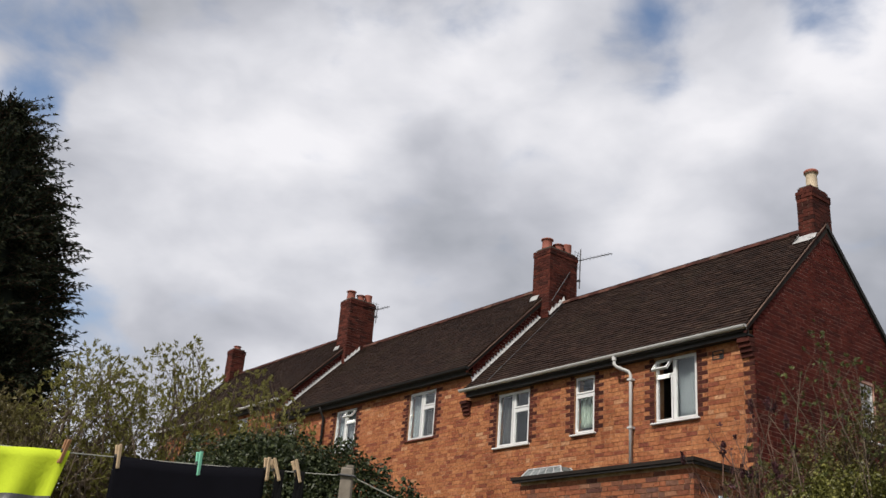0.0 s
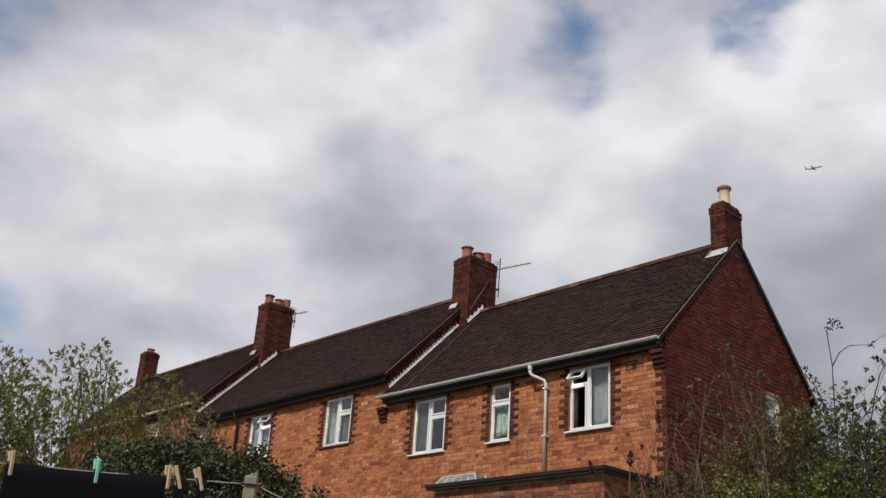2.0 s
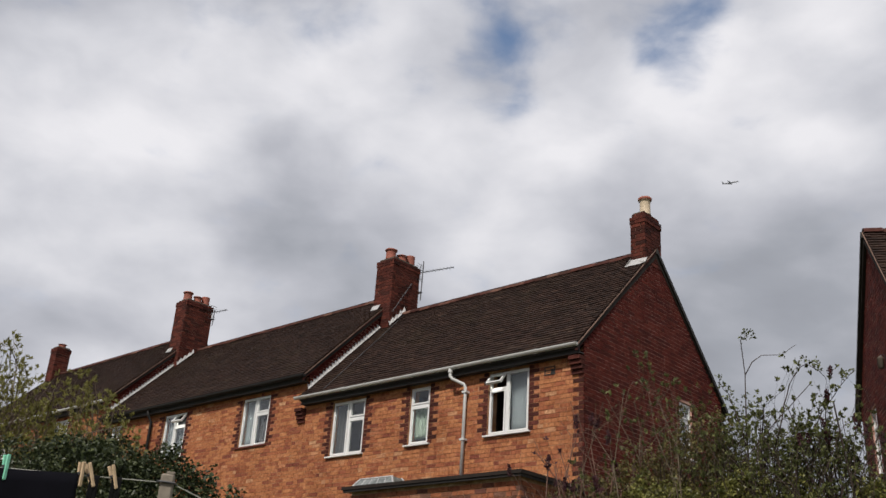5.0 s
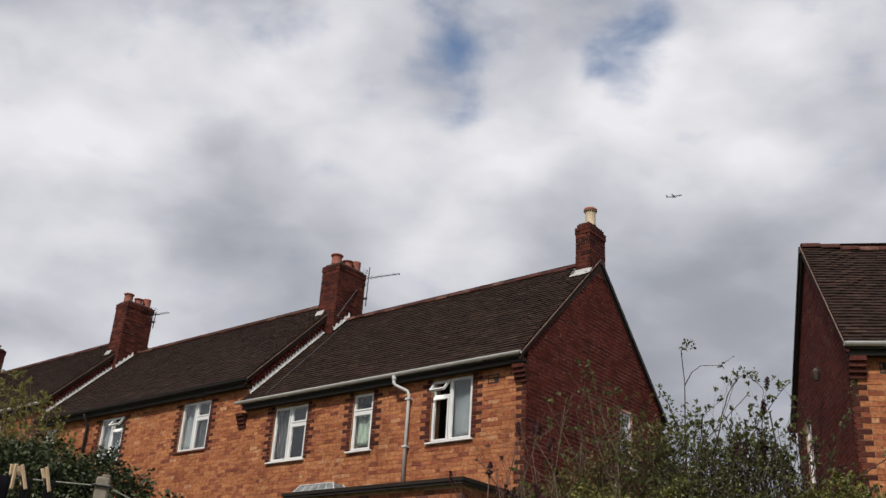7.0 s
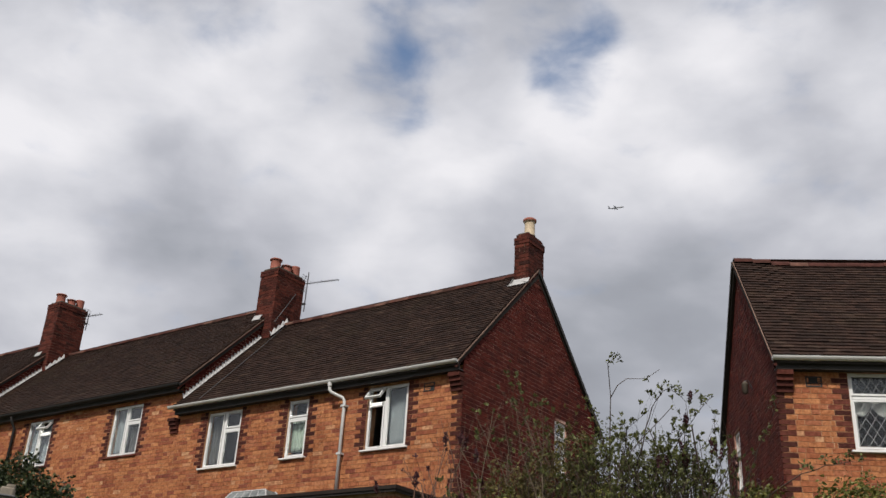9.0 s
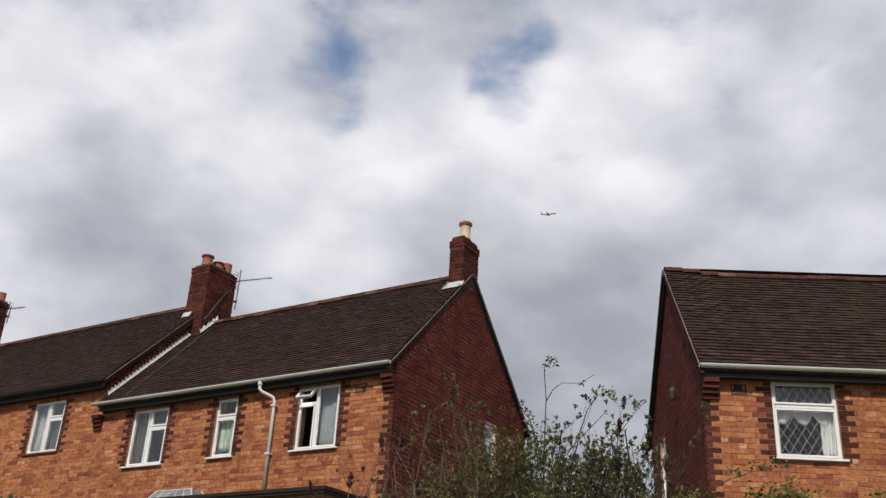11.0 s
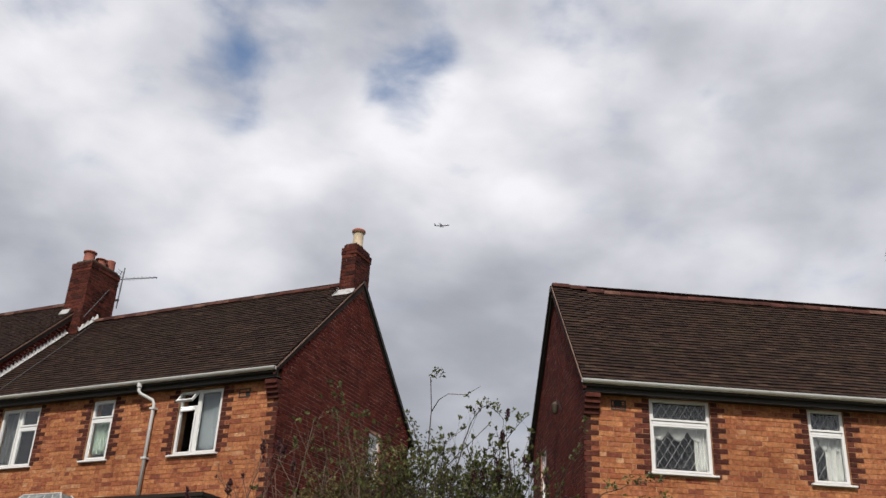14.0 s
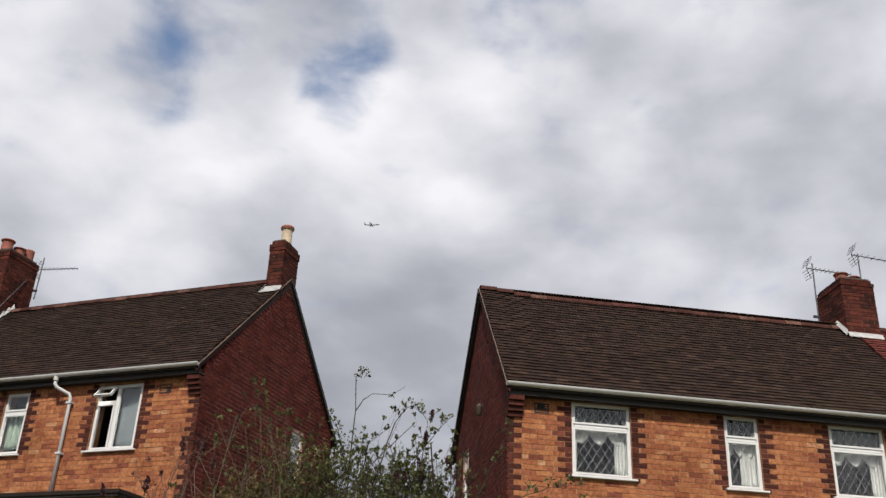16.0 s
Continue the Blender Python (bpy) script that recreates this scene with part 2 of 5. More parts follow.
M_PRIVET = leaf_material("privet_leaf", [(0.0, (0.060, 0.060, 0.016)), (0.6, (0.135, 0.135, 0.032)), (1.0, (0.28, 0.27, 0.080))], 0.3, 0.4)
M_FLOWER = leaf_material("purple_bud", [(0.0, (0.030, 0.012, 0.016)), (1.0, (0.085, 0.030, 0.036))], 0.15)
M_BARK_DARK = plain("dark_twig_bark", (0.050, 0.037, 0.031), 0.9, 60, 0.4)
M_BARK = plain("twig_bark", (0.125, 0.096, 0.070), 0.9, 60, 0.4)
M_BARK_RED = plain("red_twig_bark", (0.13, 0.075, 0.058), 0.9, 60, 0.4)
M_TRUNK = plain("conifer_bark", (0.07, 0.045, 0.032), 0.95, 30, 0.4, bump=0.01)


# ---------------------------------------------------------------- building helpers
class Geo:
    """Collects simple solids for one mesh."""

    def __init__(self):
        self.v, self.f = [], []

    def solid(self, pts, faces):
        n = len(self.v)
        self.v += [tuple(p) for p in pts]
        self.f += [tuple(i + n for i in f) for f in faces]
        return self

    def box(self, a, b, turn=None):
        (x0, y0, z0), (x1, y1, z1) = a, b
        p = [(x0, y0, z0), (x1, y0, z0), (x1, y1, z0), (x0, y1, z0), (x0, y0, z1), (x1, y0, z1), (x1, y1, z1), (x0, y1, z1)]
        if turn is not None:
            p = [turn @ Vector(q) for q in p]
        return self.solid(p, [(3, 2, 1, 0), (4, 5, 6, 7), (0, 1, 5, 4), (1, 2, 6, 5), (2, 3, 7, 6), (3, 0, 4, 7)])

    def prism(self, outline, way_):
        n = len(outline)
        p = [Vector(q) for q in outline] + [Vector(q) + Vector(way_) for q in outline]
        return self.solid(p, [tuple(range(n))[::-1], tuple(range(n, 2 * n))] + [(i, (i + 1) % n, n + (i + 1) % n, n + i) for i in range(n)])

    def tube(self, pts, radii, sides=6, caps=True):
        pts = [Vector(p) for p in pts]
        n0, m = len(self.v), len(pts)
        if not hasattr(radii, "__len__"):
            radii = [radii] * m
        for i, p in enumerate(pts):
            d = (pts[min(i + 1, m - 1)] - pts[max(i - 1, 0)]).normalized()
            a = d.cross(Vector((0, 0, 1)) if abs(d.z) < 0.9 else Vector((1, 0, 0))).normalized()
            b = d.cross(a)
            for k in range(sides):
                q = 2 * math.pi * k / sides
                self.v.append(tuple(p + (a * math.cos(q) + b * math.sin(q)) * radii[i]))
        for i in range(m - 1):
            for k in range(sides):
                k2 = (k + 1) % sides
                self.f.append((n0 + i * sides + k, n0 + i * sides + k2, n0 + (i + 1) * sides + k2, n0 + (i + 1) * sides + k))
        if caps:
            self.f.append(tuple(n0 + k for k in range(sides))[::-1])
            self.f.append(tuple(n0 + (m - 1) * sides + k for k in range(sides)))
        return self

    def lathe(self, centre, profile, sides=16):
        n0 = len(self.v)
        c = Vector(centre)
        for r, z in profile:
            for k in range(sides):
                q = 2 * math.pi * k / sides
                self.v.append((c.x + r * math.cos(q), c.y + r * math.sin(q), c.z + z))
        for i in range(len(profile) - 1):
            for k in range(sides):
                k2 = (k + 1) % sides
                self.f.append((n0 + i * sides + k, n0 + i * sides + k2, n0 + (i + 1) * sides + k2, n0 + (i + 1) * sides + k))
        self.f.append(tuple(n0 + k for k in range(sides))[::-1])
        self.f.append(tuple(n0 + (len(profile) - 1) * sides + k for k in range(sides)))
        return self

    def mesh(self, name, mat, smooth=False):
        me = bpy.data.meshes.new(name)
        me.from_pydata(self.v, [], self.f)
        me.materials.append(mat)
        if smooth:
            me.shade_smooth()
        me.update()
        return me


def thing(name, m, label, category, group="", kind=""):
    ob = new(name)
    ob.empty_display_size = 0.2
    ob.matrix_world = m
    return tagged(ob, label, category, group, kind)


def part(name, geo, mat, parent, label="", smooth=False, kind=""):
    ob = new(name, geo.mesh(name, mat, smooth) if isinstance(geo, Geo) else geo)
    ob.parent = parent
    return tagged(ob, label, kind=kind)


def bevel(ob, width=0.004):
    b = ob.modifiers.new("edge", "BEVEL")
    b.width, b.segments, b.limit_method = width, 1, "ANGLE"
    return ob


# ---------------------------------------------------------------- ground
def ground_z(x, y):
    """The garden rises gently to the houses."""
    k = min(1.0, max(0.0, (y - 1.0) / 11.0))
    return 2.05 * k * k * (3 - 2 * k)


def make_ground():
    g = Geo()
    xs = [-2500, -600, -150, -60] + [-40 + 2 * i for i in range(41)] + [60, 150, 600, 2500]
    ys = [-2500, -600, -150, -40] + [-12 + 1.5 * i for i in range(40)] + [70, 150, 600, 2500]
    for y in ys:
        for x in xs:
            near = abs(x) < 45 and -15 < y < 50
            g.v.append((x, y, ground_z(x, y) + (0.05 * noise.noise((x * 0.4, y * 0.4, 0)) if near else 0)))
    n = len(xs)
    for j in range(len(ys) - 1):
        for i in range(n - 1):
            g.f.append((j * n + i, j * n + i + 1, (j + 1) * n + i + 1, (j + 1) * n + i))
    m, t = material("grass_ground")
    co = t.node("ShaderNodeTexCoord").outputs["Object"]
    n1, n2 = t.noise(co, 30, 6), t.noise(co, 0.7, 4)
    finish(t, t.mix(n2, t.ramp(n1, [(0.3, (0.03, 0.045, 0.015)), (0.7, (0.07, 0.10, 0.03))]), (0.09, 0.075, 0.045)), 0.95, n1, 0.03)
    ob = new("ground", g.mesh("ground", m, True))
    tagged(ob, "rough garden grass rising gently to the houses", "ground", kind="structure")


make_ground()

# ---------------------------------------------------------------- houses
COURSE, BRICK_L, BRICK_H, JOINT = 0.075, 0.215, 0.065, 0.010
rng = random.Random(7)


def lay(z0, z1, span, openings=(), quoins=(True, True), jambs=True):
    """Bricks of a wall, course by course: start, end, foot, whether it is a dark quoin."""
    k, z = 0, z0
    while z + BRICK_H < z1 + 0.001:
        a, b = span(z + BRICK_H)
        cuts = [(a, b, quoins[0], quoins[1])]
        for o0, o1, oz0, oz1 in openings:
            if oz0 - 0.02 < z + BRICK_H / 2 < oz1 + 0.02:
                nxt = []
                for c0, c1, q0, q1 in cuts:
                    if o1 <= c0 or o0 >= c1:
                        nxt.append((c0, c1, q0, q1))
                        continue
                    if o0 - c0 > 0.05:
                        nxt.append((c0, o0 - 0.006, q0, jambs))
                    if c1 - o1 > 0.05:
                        nxt.append((o1 + 0.006, c1, jambs, q1))
                cuts = nxt
        for c0, c1, q0, q1 in cuts:
            size = BRICK_L if k % 2 else 0.1025
            if q0 and c1 - c0 > 0.5:
                yield c0, c0 + size, z, True
                c0 += size + JOINT
            if q1 and c1 - c0 > 0.5:
                yield c1 - size, c1, z, True
                c1 -= size + JOINT
            step = BRICK_L + JOINT
            s = math.floor(c0 / step) * step + (step / 2 if k % 2 else 0.0) + rng.uniform(-0.03, 0.03)
            if s > c0:
                s -= step
            while s < c1 - 0.02:
                # now and then two headers in place of a stretcher
                for f0, f1 in ([(s, s + 0.1025), (s + 0.1125, s + BRICK_L)] if rng.random() < 0.22 else [(s, s + BRICK_L)]):
                    e0, e1 = max(f0, c0), min(f1, c1)
                    if e1 - e0 > 0.012:
                        yield e0, e1, z, False
                s += step
        z += COURSE
        k += 1


def brick_geo(length):
    return Geo().box((0, 0, 0), (length, 0.03, BRICK_H))


MESHES = {}


def shared(key, build):
    if key not in MESHES:
        MESHES[key] = build()
    return MESHES[key]


def bricks(wall, rows, turn, mat, quoin_mat, singles=0, near=0.0, name="brick"):
    """Lay bricks on a wall; `turn` takes (along, out, up) to the wall's own axes. Whole bricks nearest to `near` are objects of their own."""
    rows = list(rows)
    whole = sorted((r for r in rows if abs(r[1] - r[0] - BRICK_L) < 0.001 and not r[3]), key=lambda r: abs(r[0] - near))[:singles]
    chosen = set(whole)
    plain_, dark = Geo(), Geo()
    for r in rows:
        jit = rng.uniform(-0.002, 0.003)
        if r in chosen:
            me = shared((mat.name, "brick"), lambda: brick_geo(BRICK_L).mesh("brick", mat))
            ob = new(name, me)
            ob.parent = wall
            ob.matrix_basis = turn @ Matrix.Translation((r[0], -jit, r[2]))
        else:
            (dark if r[3] else plain_).box((r[0], -jit, r[2]), (r[1], 0.03, r[2] + BRICK_H), turn)
    if plain_.v:
        part("brickwork", plain_, mat, wall, kind="stuff")
    if dark.v:
        part("quoin_brickwork", dark, quoin_mat, wall, "dark red-brown toothed quoin bricks", kind="stuff")


def pierced(x0, x1, z0, z1, openings, y0, y1):
    """A wall slab with openings that go through it."""
    g = Geo()
    xs = sorted({x0, x1, *[v for o in openings for v in o[:2]]})
    zs = sorted({z0, z1, *[v for o in openings for v in o[2:]]})
    for i in range(len(xs) - 1):
        for j in range(len(zs) - 1):
            cx, cz = (xs[i] + xs[i + 1]) / 2, (zs[j] + zs[j + 1]) / 2
            if not any(o[0] < cx < o[1] and o[2] < cz < o[3] for o in openings):
                g.box((xs[i], y0, zs[j]), (xs[i + 1], y1, zs[j + 1]))
    return g


def bar_frame(g, x0, x1, z0, z1, y0, y1, wd):
    g.box((x0, y0, z0), (x1, y1, z0 + wd)).box((x0, y0, z1 - wd), (x1, y1, z1))
    g.box((x0, y0, z0 + wd), (x0 + wd, y1, z1 - wd)).box((x1 - wd, y0, z0 + wd), (x1, y1, z1 - wd))
    return g


def drape(x0, x1, z0, z1, y, folds, depth, scallop=0.0, mat=None):
    """A hanging cloth with folds."""
    g = Geo()
    nx, nz = max(8, folds * 6), 6
    for j in range(nz + 1):
        for i in range(nx + 1):
            u = i / nx
            foot = z0 + scallop * abs(math.sin(math.pi * 3 * u)) * -1
            z = z1 + (foot - z1) * j / nz
            g.v.append((x0 + (x1 - x0) * u, y + depth * math.sin(u * folds * 2 * math.pi + 0.3 * j), z))
    for j in range(nz):
        for i in range(nx):
            a = j * (nx + 1) + i
            g.f.append((a, a + 1, a + nx + 2, a + nx + 1))
    return g


def window(house, x0, x1, z0, z1, lights, turn=None, sill="white", lattice=False, dress=(), label="white plastic casement window"):
    """lights: (x0, x1, z0, z1, open) as fractions of the opening, each a framed pane."""
    ob = new("window")
    ob.parent = house
    ob.matrix_basis = (turn or Matrix()) @ Matrix.Translation((x0, 0.035, z0))
    tagged(ob, label)
    wd, hg = x1 - x0, z1 - z0
    g = bar_frame(Geo(), 0, wd, 0, hg, 0, 0.06, 0.04)
    for l in lights:
        if l[1] < 0.99:
            g.box((l[1] * wd - 0.022, 0.002, max(0.045, l[2] * hg)), (l[1] * wd + 0.022, 0.058, min(hg - 0.045, l[3] * hg)))
        if l[3] < 0.99:
            g.box((max(0.045, l[0] * wd), 0.004, l[3] * hg - 0.022), (min(wd - 0.045, l[1] * wd), 0.056, l[3] * hg + 0.022))
    bevel(part("window_frame", g, M_PVC, ob), 0.005)
    for a, b, c, d, opened in lights:
        xa, xb, za, zb = a * wd + 0.028, b * wd - 0.028, c * hg + 0.028, d * hg - 0.028
        m = Matrix()
        if opened > 0:
            m = Matrix.Translation((0, -0.02, zb)) @ Matrix.Rotation(radians(-opened), 4, "X") @ Matrix.Translation((0, 0, -zb))
        sash = part("sash", bar_frame(Geo(), xa, xb, za, zb, -0.008, 0.035, 0.028), M_PVC, ob)
        sash.matrix_basis = m
        if opened < 0:      # glass left out so that no sky reflection lightens this dark light
            continue
        pane = part("pane", Geo().box((xa + 0.024, 0.008, za + 0.024), (xb - 0.024, 0.016, zb - 0.024)), M_GLASS, ob)
        pane.matrix_basis = m
        pane.visible_shadow = False
        if lattice:
            g = Geo()
            px0, px1, pz0, pz1 = xa + 0.034, xb - 0.034, za + 0.034, zb - 0.034
            step, tall = 0.125, 1.55
            for sgn in (1, -1):
                k = -40
                while k < 40:
                    pts = []
                    c0 = k * step
                    # line z = tall * sgn * (x - c0); clip to the pane
                    for x in (px0, px1):
                        z = pz0 + tall * sgn * (x - px0 - c0)
                        if pz0 <= z <= pz1:
                            pts.append((x, z))
                    for z in (pz0, pz1):
                        x = px0 + c0 + (z - pz0) / (tall * sgn)
                        if px0 < x < px1:
                            pts.append((x, z))
                    if len(pts) >= 2:
                        g.tube([(pts[0][0], 0.006, pts[0][1]), (pts[1][0], 0.006, pts[1][1])], 0.0026, 4)
                    k += 1
            if g.v:
                part("lead_lattice", g, M_LATTICE, ob, "diamond lead lattice")
    if sill == "white":
        bevel(part("sill", Geo().box((-0.06, -0.09, -0.034), (wd + 0.06, 0.05, -0.003)), M_PVC, ob, "white sill"), 0.006)
    else:
        bevel(part("sill", Geo().box((-0.05, -0.07, -0.04), (wd + 0.05, 0.05, -0.003)), M_QUOIN, ob, "dark tile sill"), 0.006)
    for kind, a, b, c, d, mat, folds, scallop in dress:
        p = part(kind, drape(a * wd, b * wd, c * hg, d * hg, 0.11, folds, 0.018, scallop), mat, ob, smooth=True)
        p.modifiers.new("cloth", "SOLIDIFY").thickness = 0.003
    return ob


def gutter(house, x0, x1, y, z, mat, label):
    g = Geo()
    n, r, th = 8, 0.055, 0.005
    outline = [(r * math.cos(math.pi + math.pi * i / n), r * math.sin(math.pi + math.pi * i / n)) for i in range(n + 1)]
    outline += [((r - th) * math.cos(2 * math.pi - math.pi * i / n), (r - th) * math.sin(2 * math.pi - math.pi * i / n)) for i in range(n + 1)]
    g.prism([(x0, y + a, z + b) for a, b in outline], (x1 - x0, 0, 0))
    for x in (x0, x1 - 0.008):
        g.prism([(x, y + a, z + b) for a, b in outline[:n + 1]], (0.008, 0, 0))
    ob = part("gutter", g, mat, house, label)
    x = x0 + 0.5
    while x < x1 - 0.1:
        b = Geo()
        ring = [((r + 0.006) * math.cos(math.pi + math.pi * i / n), (r + 0.006) * math.sin(math.pi + math.pi * i / n)) for i in range(n + 1)] + [(r * math.cos(2 * math.pi - math.pi * i / n), r * math.sin(2 * math.pi - math.pi * i / n)) for i in range(n + 1)]
        b.prism([(x, y + a_, z + b_) for a_, b_ in ring], (0.035 if (int(x * 10) % 4) else 0.12, 0, 0))
        part("gutter_bracket", b, mat, ob)
        x += 0.95


def slope_turn(D, eave, ridge, over=0.2, lift=0.03):
    """Axes on the front slope: along, up the slope, out of it."""
    run, rise = D / 2 + over, ridge - eave - lift
    ang = math.atan2(rise, run)
    return Matrix.Translation((0, -over, eave + lift)) @ Matrix.Rotation(ang, 4, "X"), math.hypot(run, rise), ang


TILE_W, GAUGE, TILE_TILT = 0.168, 0.1, -10.5


def tile_mesh(mat):
    g = Geo()
    t = Matrix.Rotation(radians(TILE_TILT), 4, "X")
    g.box((0.0015, -0.002, 0.014), (TILE_W - 0.0015, 0.150, 0.029), t)
    return g


def roof(house, x0, x1, D, eave, ridge, mat, singles=0, near=0.0, verge=(0.0, 0.0)):
    m, length, ang = slope_turn(D, eave, ridge)
    ob = new("roof")
    ob.parent = house
    tagged(ob, "dark brown clay plain-tile roof" if mat is M_TILE else "red clay plain-tile roof")
    a, b = x0 - verge[0], x1 + verge[1]
    under = Geo()
    lo, hi = (-0.2, eave + 0.005), (D / 2, ridge - 0.09)
    th = 0.07
    under.prism([(a, lo[0], lo[1]), (a, hi[0], hi[1]), (a, D + 0.2, lo[1]), (a, D + 0.2, lo[1] - th), (a, hi[0], hi[1] - th * 1.4), (a, lo[0], lo[1] - th)], (b - a, 0, 0))
    part("roof_deck", under, M_UNDER, ob)
    rows = int(length / GAUGE)

    def dip(x):
        """How far the old rafters have settled; the open gable ends stand proud."""
        k = 1.0
        if verge[0]:
            k = min(k, (x - a) / 0.8)
        if verge[1]:
            k = min(k, (b - x) / 0.8)
        k = max(0.0, k)
        return (0.05 if verge[1] else 0.075) * k * k * (3 - 2 * k) if verge[0] or verge[1] else 0.03

    cells = []
    for r in range(rows):
        x = a - (TILE_W / 2 if r % 2 else 0.0)
        while x < b - 0.01:
            cells.append((x, r))
            x += TILE_W
    whole = [c for c in cells if c[0] > a and c[0] + TILE_W < b]
    chosen = set(sorted(whole, key=lambda c: (abs(c[0] - near) + c[1] * 0.03))[:singles])
    joined = Geo()
    base = tile_mesh(mat)
    for x, r in cells:
        sag = 0.012 * noise.noise((x * 0.6, r * 0.08, 3.1)) + rng.uniform(-0.0035, 0.0035) - dip(x) * r / rows * math.cos(ang)
        tm = m @ Matrix.Translation((x, r * GAUGE, 0.012 + sag)) @ Matrix.Rotation(rng.uniform(-0.015, 0.015), 4, "Y")
        if (x, r) in chosen:
            t = new("roof_tile", shared((mat.name, "tile"), lambda: tile_mesh(mat).mesh("roof_tile", mat)))
            t.parent, t.matrix_basis = ob, tm
        else:
            c0, c1 = max(x + 0.0015, a), min(x + TILE_W - 0.0015, b)
            if c1 - c0 > 0.02:
                joined.box((c0 - x, -0.002, 0.014), (c1 - x, 0.150, 0.029), tm @ Matrix.Rotation(radians(TILE_TILT), 4, "X"))
    part("roof_tiles", joined, mat, ob, kind="stuff")
    # back slope
    back = Geo()
    mb = Matrix.Translation((0, D, 0)) @ Matrix.Diagonal((1, -1, 1, 1)) @ m
    for r in range(0, rows, 2):
        back.box((a, 0, -0.026), (b, 0.26, -0.01), mb @ Matrix.Translation((0, r * GAUGE, 0.012)) @ Matrix.Rotation(radians(-3), 4, "X"))
    part("back_tiles", back, mat, ob, kind="stuff")
    # ridge tiles
    x = a
    n = 8
    while x < b - 0.02:
        e, lift = min(x + 0.3, b), rng.uniform(-0.007, 0.007)
        g = Geo()
        arc = [(0.125 * math.cos(math.pi * i / n), 0.105 * math.sin(math.pi * i / n)) for i in range(n + 1)]
        arc += [(0.108 * math.cos(math.pi * (n - i) / n), 0.09 * math.sin(math.pi * (n - i) / n)) for i in range(n + 1)]
        g.prism([(x + 0.003, D / 2 + p, ridge - 0.045 - dip(x) + q + lift) for p, q in arc], (e - x - 0.006, 0, 0))
        part("ridge_tile", g, M_RIDGE, ob)
        x += 0.3
    # mortared verge and board at an open gable
    for side, w_ in ((0, verge[0]), (1, verge[1])):
        if not w_:
            continue
        xe = b if side else a
        s = 1 if side else -1
        for k, nm in ((0, "front"), (1, "back")):
            g = Geo()
            y0_, y1_ = (-0.2, D / 2) if k == 0 else (D + 0.2, D / 2)
            if k:
                # far verge: a dark overhanging strip, coloured to stand for the shade there
                g.prism([(xe - 0.03 * s, y0_, eave - 0.07), (xe - 0.03 * s, y1_, ridge - 0.10), (xe - 0.03 * s, y1_, ridge + 0.0), (xe - 0.03 * s, y0_, eave + 0.035)], (0.065 * s, 0, 0))
            else:
                g.prism([(xe, y0_, eave + 0.0), (xe, y1_, ridge - 0.03), (xe, y1_, ridge - 0.005), (xe, y0_, eave + 0.025)], (0.012 * s, 0, 0))
            part("verge_mortar", g, M_VERGE if k == 0 else M_FASCIA, ob)
            g = Geo()
            g.prism([(xe - 0.05 * s, y0_, eave - 0.10), (xe - 0.05 * s, y1_, ridge - 0.14), (xe - 0.05 * s, y1_, ridge - 0.03), (xe - 0.05 * s, y0_, eave + 0.0)], (0.045 * s, 0, 0))
            part("undercloak", g, M_FASCIA if k else M_QUOIN, ob)
    return ob


def gable(house, x, D, eave, ridge, face, openings=(), z0=-1.3, brick_from=1.5, above=None, mat=None, singles=0):
    """An end wall; face +1 looks along +x, -1 along -x. `above`: bricks only higher than this height, by depth."""
    ob = new("gable_wall")
    ob.parent = house
    tagged(ob, "dark red brick gable wall, with some of its shade put into the colour")
    m = Matrix.Translation((x, 0, 0)) @ (Matrix.Rotation(radians(90), 4, "Z") if face > 0 else Matrix.Translation((0, D, 0)) @ Matrix.Rotation(radians(-90), 4, "Z"))
    top = eave - 0.02
    g = pierced(0.04, D - 0.04, z0, top, openings, 0.004, 0.2)
    g.prism([(0.04, 0.004, top), (D - 0.04, 0.004, top), (D / 2, 0.004, ridge - 0.1)], (0, 0.19, 0))
    body = part("wall_core", g, M_MORTAR_RED, ob)
    body.matrix_basis = m
    sl = (ridge - eave) / (D / 2 + 0.2)

    def span(z):
        if z < top:
            return 0.0, D
        inset = (z - eave) / sl - 0.2 + 0.06
        inset = max(inset, 0.0)
        return inset, D - inset

    rows = lay(brick_from, ridge - 0.1, span, openings, (False, False), False)
    rows = [r for r in rows if r[1] - r[0] > 0.02 and (above is None or r[2] > above((r[0] + r[1]) / 2) - 0.25)]
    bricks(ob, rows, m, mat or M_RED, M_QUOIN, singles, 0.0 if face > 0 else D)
    return m


